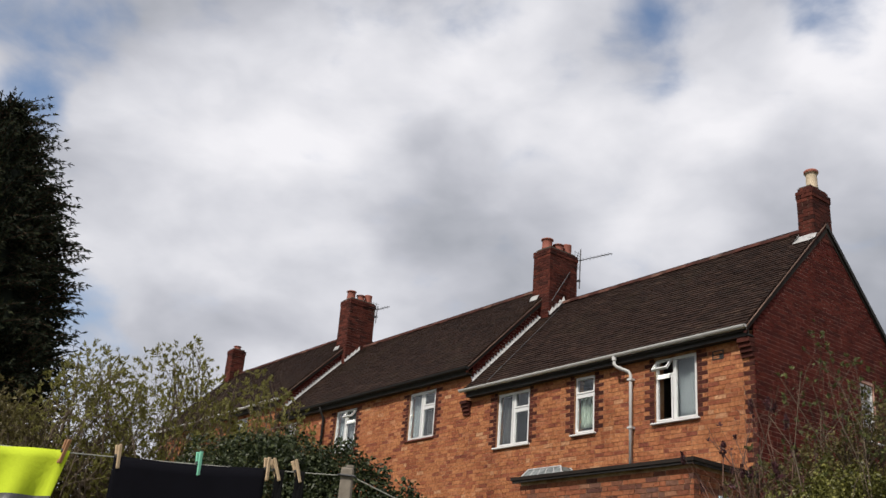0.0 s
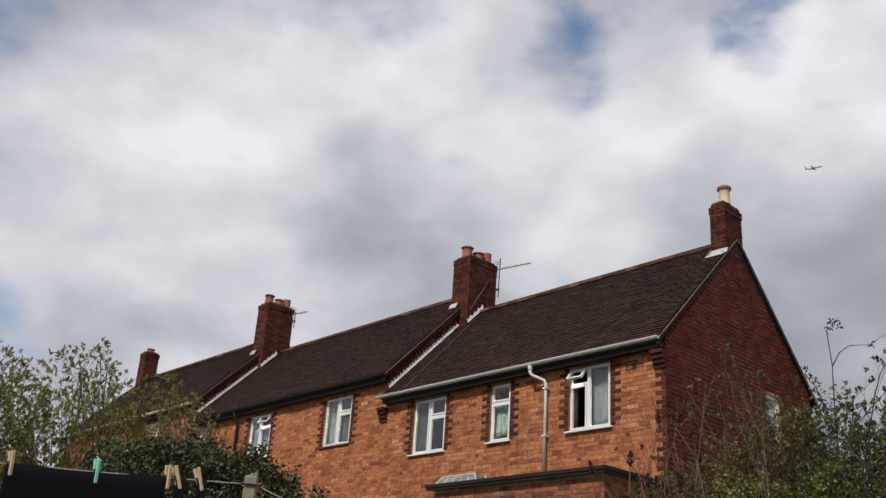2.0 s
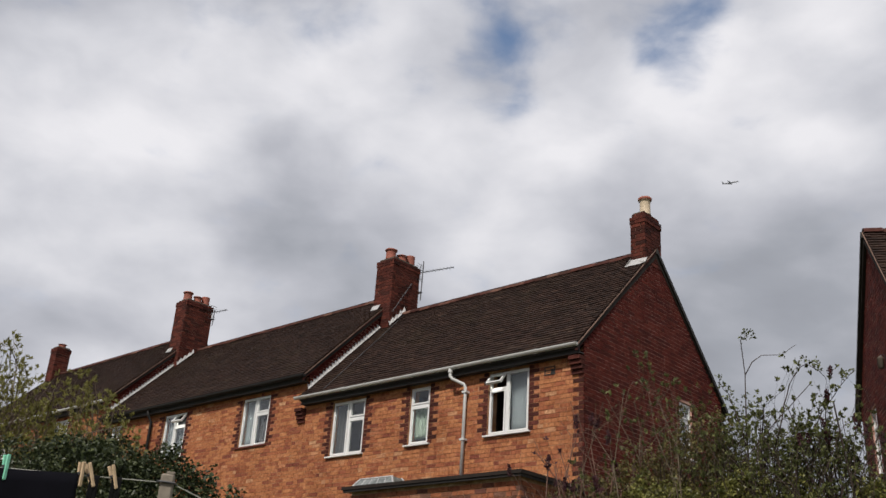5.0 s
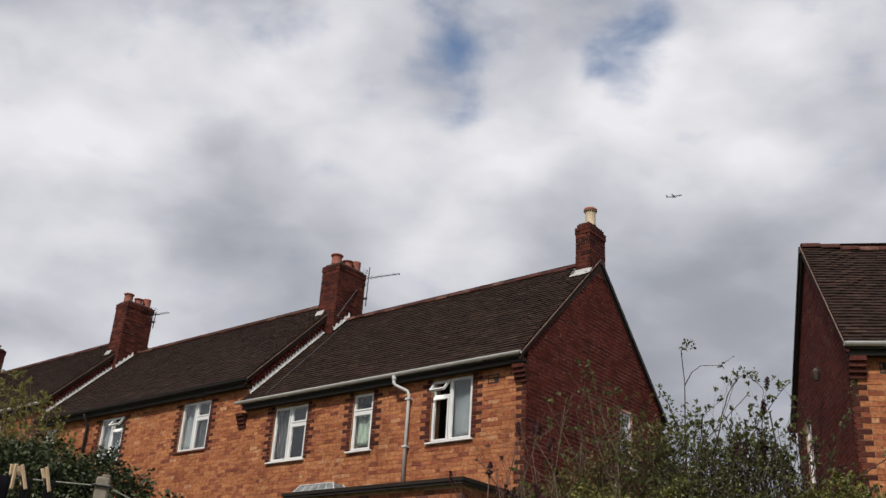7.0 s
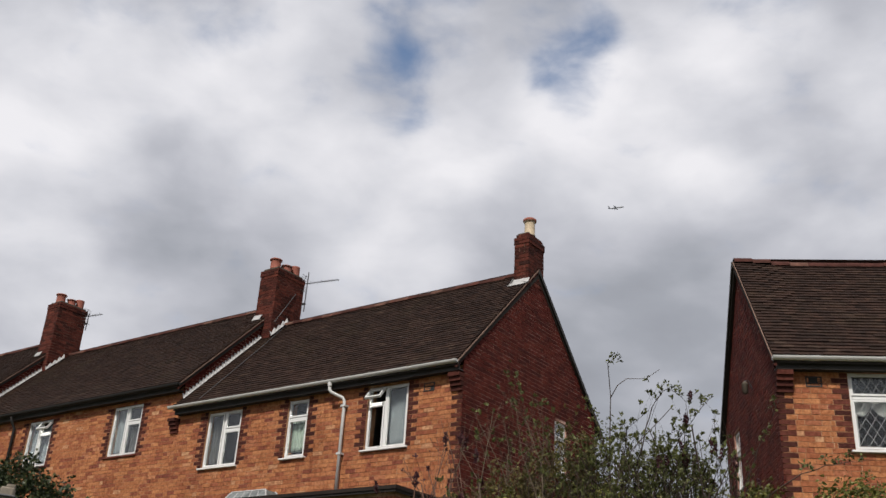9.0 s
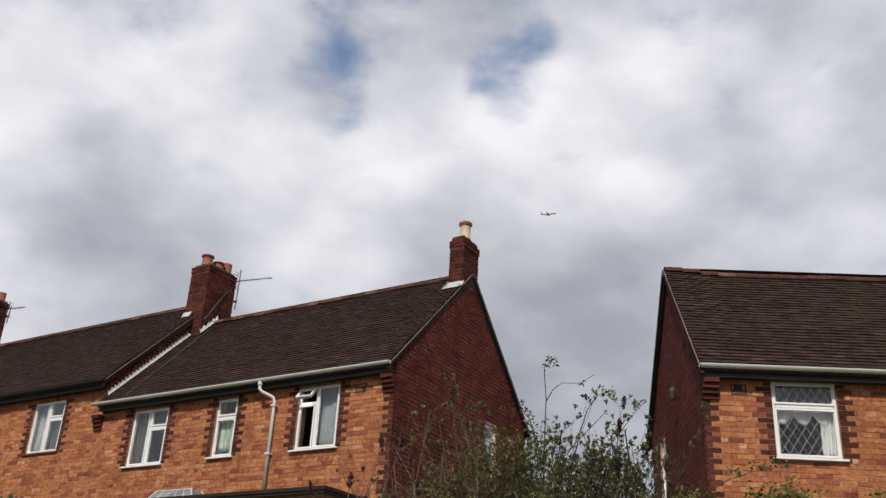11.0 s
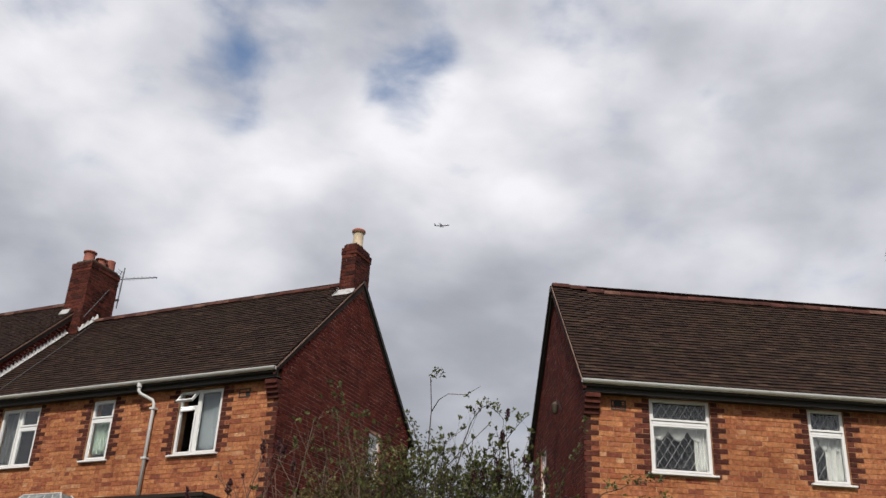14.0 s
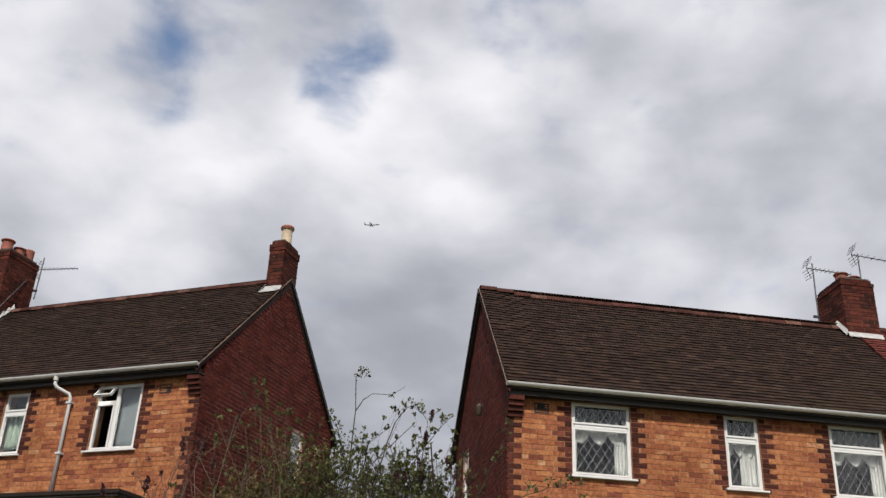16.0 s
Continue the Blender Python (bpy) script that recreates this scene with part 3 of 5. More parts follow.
def chimney(house, x0, x1, y0, y1, z0, z1, pots, label):
    ob = new("chimney")
    ob.parent = house
    tagged(ob, label)
    cap = z1 - 0.225
    g = Geo().box((x0 + 0.03, y0 + 0.03, z0), (x1 - 0.03, y1 - 0.03, z1 - 0.02)).box((x0 + 0.008, y0 + 0.008, z0), (x1 - 0.008, y1 - 0.008, z1 - 0.09))
    part("stack_core", g, M_STACK_CORE, ob)
    bg = Geo()
    z, k = z0, 0
    while z < z1 - 0.05:
        out = 0.0 if z < cap else (0.012 if z < cap + 0.14 else -0.02)
        for a, b, turn in ((x0 - out, x1 + out, Matrix.Translation((0, y0 - out, 0))),
                           (y0 - out, y1 + out, Matrix.Translation((x1 + out, 0, 0)) @ Matrix.Rotation(radians(90), 4, "Z")),
                           (-x1 - out, -x0 + out, Matrix.Translation((0, y1 + out, 0)) @ Matrix.Rotation(radians(180), 4, "Z")),
                           (-y1 - out, -y0 + out, Matrix.Translation((x0 - out, 0, 0)) @ Matrix.Rotation(radians(-90), 4, "Z"))):
            s = a - (0.1125 if k % 2 else 0.0)
            while s < b - 0.02:
                e0, e1 = max(s, a), min(s + BRICK_L, b)
                if e1 - e0 > 0.02:
                    j = rng.uniform(-0.003, 0.003)
                    bg.box((e0, j, z), (e1, 0.05, z + BRICK_H), turn)
                s += BRICK_L + JOINT
        z += COURSE
        k += 1
    part("stack_brickwork", bg, M_STACK, ob, kind="stuff")
    part("flaunching", Geo().prism([(x0 + 0.04, y0 + 0.04, z1 - 0.03), (x1 - 0.04, y0 + 0.04, z1 - 0.03), (x1 - 0.04, y1 - 0.04, z1 - 0.03), (x0 + 0.04, y1 - 0.04, z1 - 0.03)], (0, 0, 0.05)), M_CEMENT, ob)
    for px, py, h, r, kind in pots:
        z = z1 + 0.02
        g = Geo().lathe((px, py, z), [(r * 1.12, 0), (r * 1.0, 0.03), (r * 0.96, h * 0.8), (r * 1.0, h * 0.84), (r * 1.2, h * 0.87), (r * 1.2, h * 0.96), (r * 1.05, h), (r * 0.8, h), (r * 0.78, h - 0.12)], 18)
        if kind == "plain":
            g = Geo().lathe((px, py, z), [(r * 1.04, 0), (r, 0.02), (r * 1.0, h - 0.02), (r * 1.03, h), (r * 0.85, h), (r * 0.82, h - 0.12)], 18)
        p = part("chimney_pot", g, M_CREAM if kind == "cream" else M_POT, ob, "weathered cream chimney pot" if kind == "cream" else "terracotta chimney pot", True)
        if kind == "cream":
            part("pot_rim", Geo().lathe((px, py, z + h * 0.85), [(r * 1.1, 0), (r * 1.28, 0.02), (r * 1.28, 0.055), (r * 1.1, 0.075)], 18), M_POT, ob, "terracotta rim", True)
    return ob


def lead(house, pts_low, pts_high, name="flashing"):
    """A folded lead strip between two lines."""
    g = Geo()
    n = len(pts_low)
    for lo, hi in zip(pts_low, pts_high):
        g.v += [tuple(lo), tuple(hi)]
    for i in range(n - 1):
        g.f.append((2 * i, 2 * i + 2, 2 * i + 3, 2 * i + 1))
    p = part(name, g, M_LEAD, house, "pale lead flashing")
    p.modifiers.new("sheet", "SOLIDIFY").thickness = 0.006
    return p


def stepped(house, x, height):
    """Lead stepped up a party wall, one tooth a brick course, over the edge of the lower roof."""
    low, high = [], []
    n = 25
    for i in range(n):
        y0, y1 = -0.05 + 1.9 * i / n, -0.05 + 1.9 * (i + 0.92) / n
        for y, up in ((y0, 0.135 + rng.uniform(-0.012, 0.012)), (y1, 0.055)):
            low.append((x + 0.07, y, height(y) + 0.005))
            high.append((x + 0.012, y, height(y) + up))
    lead(house, low, high, "stepped_flashing")


def corbel(house, x0, x1, z, label="stepped brick corbel"):
    """Three courses stepping out under the gutter end."""
    g = Geo()
    for i in range(4):
        out = 0.036 * (i + 1)
        g.box((x0, -out, z + i * COURSE), (x1, 0.02, z + i * COURSE + BRICK_H))
    part("corbel", g, M_QUOIN, house, label)


def vent(house, x0, x1, z0, z1):
    v = part("air_vent", pierced(x0, x1, z0, z1, [(x0 + .02, x1 - .02, z0 + .02, z1 - .02)], -0.006, 0.02), M_FASCIA, house, "dark clay air vent")
    # black sheet and bars paint the shade of the vent's hole
    part("vent_back", Geo().box((x0 + .01, 0.0, z0 + .01), (x1 - .01, 0.01, z1 - .01)), M_BLACK, v)
    for i in range(3):
        z = z0 + 0.04 + i * (z1 - z0 - 0.06) / 3
        part("vent_bar", Geo().box((x0 + .02, -0.002, z), (x1 - .02, 0.004, z + 0.012)), M_BLACK, v)


def shell(house, x0, x1, D, eave, ends, z0=-1.3):
    """Back wall, party walls, floor and ceiling, so that rooms are dark inside."""
    part("back_wall", Geo().box((x0, D - 0.2, z0), (x1, D, eave)), M_MORTAR_RED, house)
    for x in ends:
        part("party_wall", Geo().box((x, 0.24, z0), (x + 0.1, D - 0.2, eave)), M_ROOM, house)
    part("upper_floor", Geo().box((x0 + 0.01, 0.24, 2.3), (x1 - 0.01, D - 0.2, 2.45)), M_ROOM, house)
    part("room_ceiling", Geo().box((x0 + 0.01, 0.24, eave - 0.12), (x1 - 0.01, D - 0.2, eave - 0.05)), M_ROOM, house)


def front(house, x0, x1, eave, openings, mat, quoins, singles, near, brick_from=1.0, z0=-1.3):
    ob = new("front_wall")
    ob.parent = house
    tagged(ob, "sunlit orange brick wall with dark toothed quoins")
    part("wall_core", pierced(x0 + (0.03 if quoins[0] else 0.0), x1 - (0.03 if quoins[1] else 0.0), z0, eave, openings, 0.0045, 0.24), M_MORTAR, ob)
    bricks(ob, lay(brick_from, eave - 0.03, lambda z: (x0, x1), openings, quoins), Matrix(), mat, M_QUOIN, singles, near)
    # boxed eaves
    part("fascia", Geo().box((x0, -0.15, eave - 0.13), (x1, -0.125, eave + 0.0)), M_FASCIA, house, "dark eaves board")
    part("soffit", Geo().box((x0, -0.125, eave - 0.12), (x1, -0.002, eave - 0.10)), M_FASCIA, house)


def house_at(h, s, dz):
    x, y, z, a = h
    return pose(x, y, z, 0, 0, a) @ Matrix.Translation((s, 0, dz))


ROW_A = (4.993, 14.66, EYE + 0.5, -53.495)
ROW_B = (8.307, 11.003, EYE - 0.02, -24.492)
EAVE, RIDGE, DEPTH = 4.50, 7.104, 4.682

# lights of the window kinds: fractions of width and height
TALL_VENT = [(0, 0.5, 0, 1, 0), (0.5, 1, 0, 0.66, 0), (0.5, 1, 0.66, 1, 0)]
VENT_OPEN = [(0, 0.44, 0, 0.74, -1), (0, 0.44, 0.74, 1, 38), (0.44, 1, 0, 1, 0)]
TALL_VENT_OPEN = [(0, 0.5, 0, 1, 0), (0.5, 1, 0, 0.72, 0), (0.5, 1, 0.72, 1, 35)]
NARROW = [(0, 1, 0, 0.68, 0), (0, 1, 0.68, 1, 0)]
LATTICE = [(0, 1, 0, 0.675, 0), (0, 1, 0.675, 1, 0)]


def openings_of(ws):
    return [w_[:4] for w_ in ws]


# ---- end house of the terrace
def end_house():
    h = thing("terraced_house", house_at(ROW_A, 0, 0), "end-of-terrace orange brick house with a brown tiled roof and white gutter", "house", "terraced houses")
    ws = [(-6.104, -5.158, 3.245, 4.335), (-3.924, -3.421, 3.262, 4.335), (-2.014, -1.126, 3.245, 4.345)]
    front(h, -6.97, 0.0, EAVE, openings_of(ws), M_ORANGE, (False, True), 300, 0.0)
    window(h, *ws[0], TALL_VENT, sill="white", label="white casement window with dark net curtains",
           dress=[("curtain", 0.02, 0.5, 0.02, 0.98, M_CURTAIN, 4, 0), ("curtain", 0.86, 0.98, 0.02, 0.98, M_LACE, 1, 0)])
    window(h, *ws[1], NARROW, label="narrow white casement window with a pale green net", dress=[("net_curtain", 0.05, 0.95, 0.12, 0.66, M_GREEN_NET, 4, 0)])
    window(h, *ws[2], VENT_OPEN, label="white casement window with its top vent open", dress=[("blind", 0.46, 0.97, 0.02, 0.98, M_BLIND, 1, 0)])
    gw = (3.05, 3.50, 3.30, 4.32)
    m = gable(h, 0.0, DEPTH, EAVE, RIDGE, 1, [gw], brick_from=1.3, singles=300)
    window(h, *gw, NARROW, turn=m, label="narrow white casement window in the gable", dress=[("net_curtain", 0.05, 0.95, 0.05, 0.95, M_CURTAIN, 3, 0)])
    shell(h, -6.97, -0.2, DEPTH, EAVE, (-6.95, -4.4, -2.75))
    roof(h, -6.97, 0.0, DEPTH, EAVE, RIDGE, M_TILE, 300, 0.0, (0.0, 0.012))
    gutter(h, -7.1, 0.01, -0.21, EAVE + 0.03, M_PVC_GREY, "white plastic half-round gutter")
    corbel(h, -0.22, 0.0, 4.06)
    vent(h, -0.80, -0.58, 4.13, 4.28)
    # swan-neck downpipe
    g = Geo().tube([(-2.75, -0.21, 4.48), (-2.75, -0.21, 4.36), (-2.72, -0.19, 4.31), (-2.53, -0.08, 4.21), (-2.5, -0.06, 4.15), (-2.5, -0.06, 2.40)], 0.030, 12)
    dp = part("downpipe", g, M_PVC_GREY, h, "pale grey plastic downpipe", True)
    for z in (4.05, 3.2):
        part("pipe_clip", Geo().box((-2.55, -0.10, z), (-2.45, 0.0, z + 0.035)), M_PVC_GREY, dp)
    part("pipe_socket", Geo().tube([(-2.75, -0.21, 4.49), (-2.75, -0.21, 4.42)], 0.045, 12), M_PVC_GREY, dp)
    chimney(h, -0.305, 0.01, 1.96, 2.54, 6.72, 7.77, [(-0.13, 2.22, 0.36, 0.105, "cream")], "weathered red brick gable chimney with one cream pot")
    sl = (RIDGE - EAVE - 0.03) / (DEPTH / 2 + 0.2)
    zr = lambda y: EAVE + 0.03 + sl * (min(y, DEPTH - y) + 0.2) + 0.04
    lead(h, [(-0.39, 1.86, zr(1.86)), (-0.05, 1.85, zr(1.85)), (0.05, 1.89, zr(1.89))], [(-0.34, 1.955, zr(1.955) + 0.05), (-0.05, 1.955, zr(1.955) + 0.05), (0.05, 1.955, zr(1.955) + 0.04)])
    lead(h, [(-0.37, 1.86, zr(1.86)), (-0.35, 2.3, zr(2.3))], [(-0.31, 1.9, zr(1.9) + 0.08), (-0.31, 2.3, zr(2.3) + 0.06)])
    # stepped flashing where the next house rises above this roof
    stepped(h, -6.97, zr)
    return h


def chimney_set(h, x, step, forward=0.0, rise=0.0):
    """The big party-wall stack, a little forward of the ridge."""
    x0, x1, y0, y1 = x - 0.56, x, 1.86 - forward, 2.75 - forward
    z1 = 8.38 + step + rise
    ps = [(x0 + 0.26, y0 + 0.17, 0.27, 0.125, "red"), (x0 + 0.34, y0 + 0.46, 0.19, 0.115, "red"), (x0 + 0.36, y0 + 0.72, 0.25, 0.115, "plain")]
    c = chimney(h, x0, x1, y0, y1, 5.8 + step, z1, ps, "tall red brick party-wall chimney with terracotta pots")
    sl = (RIDGE - EAVE - 0.03) / (DEPTH / 2 + 0.2)
    # lead apron on the lower roof, saddle on the upper one
    zr = lambda y, k: EAVE + 0.03 + sl * (min(y, DEPTH - y) + 0.2) + 0.05 + k
    f = y0 - 0.02
    lead(c, [(x + 0.06, f + 0.06 * i, zr(f + 0.06 * i, step)) for i in range(9)], [(x + 0.008, f + 0.06 * i, zr(f + 0.06 * i, step) + (0.05 if i % 2 else 0.12)) for i in range(9)])
    lead(c, [(x0 - 0.03, f - 0.05, zr(f - 0.05, step + 0.5)), (x0 + 0.22, f - 0.05, zr(f - 0.05, step + 0.5))], [(x0 - 0.02, f + 0.015, zr(f + 0.015, step + 0.5) + 0.07), (x0 + 0.22, f + 0.015, zr(f + 0.015, step + 0.5) + 0.07)])
    return c


def middle_house():
    h = thing("terraced_house", house_at(ROW_A, -6.97, 0.5), "mid-terrace orange brick house with a brown tiled roof and black gutter", "house", "terraced houses")
    ws = [(-2.22, -1.25, 3.215, 4.30), (-5.36, -4.42, 3.215, 4.30), (-7.85, -7.36, 3.3, 4.30)]
    front(h, -8.18, 0.0, EAVE, openings_of(ws), M_ORANGE, (False, False), 150, 0.0)
    window(h, *ws[0], TALL_VENT, sill="dark", label="white casement window with net curtains", dress=[("curtain", 0.03, 0.5, 0.02, 0.98, M_BLIND, 3, 0), ("curtain", 0.55, 0.98, 0.02, 0.6, M_CURTAIN, 4, 0)])
    window(h, *ws[1], TALL_VENT_OPEN, sill="dark", label="white casement window with its top vent open", dress=[("curtain", 0.03, 0.97, 0.02, 0.98, M_BLIND, 4, 0)])
    window(h, *ws[2], NARROW, sill="dark", label="narrow white casement window")
    sl = (RIDGE - EAVE) / (DEPTH / 2 + 0.2)
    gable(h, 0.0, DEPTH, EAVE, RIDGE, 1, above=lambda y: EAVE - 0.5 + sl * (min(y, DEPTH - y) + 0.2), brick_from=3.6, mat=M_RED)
    shell(h, -8.18, -0.2, DEPTH, EAVE, (-8.08, -6.4, -3.4))
    roof(h, -8.18, 0.0, DEPTH, EAVE, RIDGE, M_TILE, 0, 0.0, (0.0, 0.06))
    gutter(h, -8.18, 0.08, -0.21, EAVE + 0.02, M_BLACK, "black gutter in shadow")
    corbel(h, -0.20, 0.02, 3.53, "stepped brick corbel under the party wall")
    g = Geo().tube([(-5.85, -0.20, 4.45), (-5.85, -0.19, 4.35), (-5.85, -0.07, 4.2), (-5.85, -0.06, 2.0)], 0.036, 10)
    part("downpipe", g, M_BLACK, h, "black downpipe", True)
    chimney_set(h, 0.30, -0.5)
    stepped(h, -8.18, lambda y: EAVE + 0.03 + (RIDGE - EAVE - 0.03) / (DEPTH / 2 + 0.2) * (y + 0.2) + 0.04)
    return h


def far_house():
    h = thing("terraced_house", house_at(ROW_A, -15.15, 1.0), "far end of the terrace behind shrubs, brick with a white gutter", "house", "terraced houses")
    ws = [(-3.0, -2.1, 3.245, 4.308), (-6.4, -5.5, 3.245, 4.308)]
    front(h, -8.5, 0.0, EAVE, openings_of(ws), M_ORANGE, (False, False), 0, 0.0, 2.2)
    for w_ in ws:
        window(h, *w_, TALL_VENT, sill="dark")
    sl = (RIDGE - EAVE) / (DEPTH / 2 + 0.2)
    gable(h, 0.0, DEPTH, EAVE, RIDGE, 1, above=lambda y: EAVE - 0.5 + sl * (min(y, DEPTH - y) + 0.2), brick_from=3.6)
    part("end_wall", Geo().prism([(-8.5, 0, -1.3), (-8.5, DEPTH, -1.3), (-8.5, DEPTH, EAVE), (-8.5, DEPTH / 2, RIDGE - 0.1), (-8.5, 0, EAVE)], (0.2, 0, 0)), M_MORTAR_RED, h)
    shell(h, -8.3, -0.2, DEPTH, EAVE, (-4.2,))
    roof(h, -8.5, 0.0, DEPTH, EAVE, RIDGE, M_TILE, 0, 0.0, (0.05, 0.06))
    gutter(h, -8.5, 0.0, -0.21, EAVE + 0.03, M_PVC, "white gutter")
    corbel(h, -0.20, 0.02, 3.53)
    chimney_set(h, 0.20, -0.5, 0.22, 0.07)
    chimney(h, -8.5, -8.05, 1.95, 2.45, 6.3, 7.98, [(-8.28, 2.2, 0.13, 0.12, "red")], "far red brick gable chimney")
    return h


def right_house():
    D, ridge, eave = 4.289, 6.994, 4.496
    h = thing("terraced_house", house_at(ROW_B, 0, 0), "orange brick end house with lattice windows and a white gutter", "house", "terraced houses")
    ws = [(0.964, 1.858, 3.297, 4.385), (3.317, 3.861, 3.283, 4.385), (4.995, 5.90, 3.283, 4.385)]
    front(h, 0.0, 6.95, eave, openings_of(ws), M_ORANGE, (True, False), 300, 0.0, 1.6)
    for w_ in ws:
        wide = w_[1] - w_[0] > 0.7
        dress = [("lace_valance", 0.03, 0.97, 0.60, 0.675, M_LACE, 3, 0.16), ("lace_top", 0.03, 0.97, 0.74, 0.97, M_CURTAIN, 7, 0)]
        dress += [("lace_curtain", 0.03, 0.12, 0.02, 0.66, M_LACE, 3, 0), ("lace_curtain", 0.76, 0.98, 0.02, 0.66, M_LACE, 4, 0)] if wide else [("lace_curtain", 0.5, 0.98, 0.02, 0.66, M_LACE, 3, 0)]
        window(h, *w_, LATTICE, lattice=True, label="white window with diamond lead lattice and lace curtains", dress=dress)
    gw = (0.78, 1.30, 3.25, 4.35)
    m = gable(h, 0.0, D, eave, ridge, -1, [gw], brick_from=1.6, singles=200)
    window(h, *gw, NARROW, turn=m, label="narrow white casement window in the gable")
    lamp = part("wall_lamp", Geo().lathe(m @ Vector((2.67, -0.11, 4.52)), [(0.02, 0), (0.045, 0.02), (0.05, 0.15), (0.055, 0.16), (0.02, 0.2)], 10), M_CEMENT, h, "small dull brown wall lantern", True)
    part("lamp_arm", Geo().tube([m @ Vector((2.67, 0.0, 4.60)), m @ Vector((2.67, -0.06, 4.75)), m @ Vector((2.67, -0.11, 4.72))], 0.008, 6), M_STEEL, lamp)
    shell(h, 0.2, 6.95, D, eave, (2.6, 4.4, 6.8))
    roof(h, 0.0, 6.95, D, eave, ridge, M_TILE, 300, 0.0, (0.05, 0.0))
    gutter(h, -0.06, 6.95, -0.21, eave + 0.03, M_PVC_GREY, "white plastic half-round gutter")
    corbel(h, 0.0, 0.22, 4.07)
    vent(h, 0.40, 0.62, 4.16, 4.31)
    c = chimney(h, 6.75, 7.40, 1.86, 2.75, 6.0, 7.88, [(6.99, 2.2, 0.20, 0.115, "red"), (7.29, 2.3, 0.20, 0.115, "red")], "broad red brick chimney with two terracotta pots")
    sl = (ridge - eave - 0.03) / (D / 2 + 0.2)
    zr = lambda y: eave + 0.03 + sl * (min(y, D - y) + 0.2) + 0.04
    lead(c, [(6.74, 1.79, zr(1.79)), (7.42, 1.79, zr(1.79))], [(6.74, 1.85, zr(1.85) + 0.05), (7.42, 1.85, zr(1.85) + 0.05)])
    lead(c, [(6.69, 1.80, zr(1.80)), (6.69, 2.14, zr(2.14))], [(6.745, 1.84, zr(1.84) + 0.09), (6.745, 2.14, zr(2.14) + 0.07)])
    # next house along
    g = thing("terraced_house", house_at(ROW_B, 6.97, 0.0), "neighbouring brick house with a red tiled roof", "house", "terraced houses")
    front(g, 0.0, 7.0, eave, [], M_ORANGE, (False, False), 0, 0.0, 2.0)
    shell(g, 0.0, 7.0, D, eave, (0.02, 6.9))
    part("end_wall", Geo().prism([(6.8, 0, 0), (6.8, D, 0), (6.8, D, eave), (6.8, D / 2, ridge - 0.1), (6.8, 0, eave)], (0.2, 0, 0)), M_MORTAR_RED, g)
    roof(g, 0.0, 7.0, D, eave, ridge, M_TILE_RED)
    gutter(g, 0.0, 7.0, -0.21, eave + 0.03, M_PVC_GREY, "white plastic half-round gutter")
    return h


end_house()
middle_house()
far_house()
right_house()


# ---- flat-roofed extension with a rooflight
def extension():
    h = thing("extension", house_at(ROW_A, 0, 0), "flat-roofed brick extension with a dark felt edge", "extension")
    x0, x1, y0 = -3.66, -0.06, -1.5
    top = 2.15
    wall = new("extension_wall")
    wall.parent = h
    part("wall_core", Geo().box((x0 + 0.01, y0 + 0.008, -0.3), (x1 - 0.01, -0.01, top)), M_MORTAR_EXT, wall)
    bricks(wall, lay(0.9, top, lambda z: (x0, x1), (), (False, False)), Matrix.Translation((0, y0, 0)), M_EXT, M_QUOIN, 150, -0.06)
    side_m = Matrix.Translation((x1, 0, 0)) @ Matrix.Rotation(radians(90), 4, "Z")
    bricks(wall, lay(0.9, top, lambda z: (y0, 0.0), (), (False, False)), side_m, M_EXT, M_QUOIN, 0, 0)
    part("felt_roof", Geo().box((x0 - 0.12, y0 - 0.12, top + 0.02), (x1 + 0.1, 0.0, top + 0.075)), M_FELT, h, "dark felt roof edge")
    bevel(part("eaves_board", Geo().box((x0 - 0.10, y0 - 0.10, top - 0.02), (x1 + 0.08, y0 - 0.07, top + 0.018)), M_FASCIA, h), 0.004)
    part("side_board", Geo().box((x1 + 0.05, y0 - 0.07, top - 0.02), (x1 + 0.08, 0.0, top + 0.018)), M_FASCIA, h)
    part("side_door", Geo().box((x1 + 0.004, -0.95, 0.0), (x1 + 0.03, -0.3, 1.78)), M_BLUE, h, "pale blue side door")
    r = thing("rooflight", house_at(ROW_A, -3.55, top + 0.07) @ Matrix.Translation((0, -0.95, 0)), "low lead-edged rooflight with dull wired glass", "rooflight")
    g = Geo()
    a = [(-0.58, -0.25, 0), (0.58, -0.25, 0), (0.58, 0.3, 0), (-0.58, 0.3, 0)]
    b = [(-0.50, -0.02, 0.26), (0.30, -0.02, 0.26), (0.30, 0.2, 0.26), (-0.50, 0.2, 0.26)]
    g.solid(a + b, [(3, 2, 1, 0), (4, 5, 6, 7), (0, 1, 5, 4), (1, 2, 6, 5), (2, 3, 7, 6), (3, 0, 4, 7)])
    part("glass_sheet", g, M_WIRED, r)
    for (p, q) in ((0, 4), (1, 5), (4, 5), (2, 6)):
        pts = a + b
        part("glazing_bar", Geo().tube([pts[p], pts[q]], 0.018, 6), M_LEAD, r)
    for k in (0.2, 0.4, 0.6, 0.8):
        p = Vector(a[0]).lerp(Vector(a[1]), k)
        q = Vector(b[0]).lerp(Vector(b[1]), k)
        part("glazing_bar", Geo().tube([p, q], 0.010, 5), M_LEAD, r)


extension()


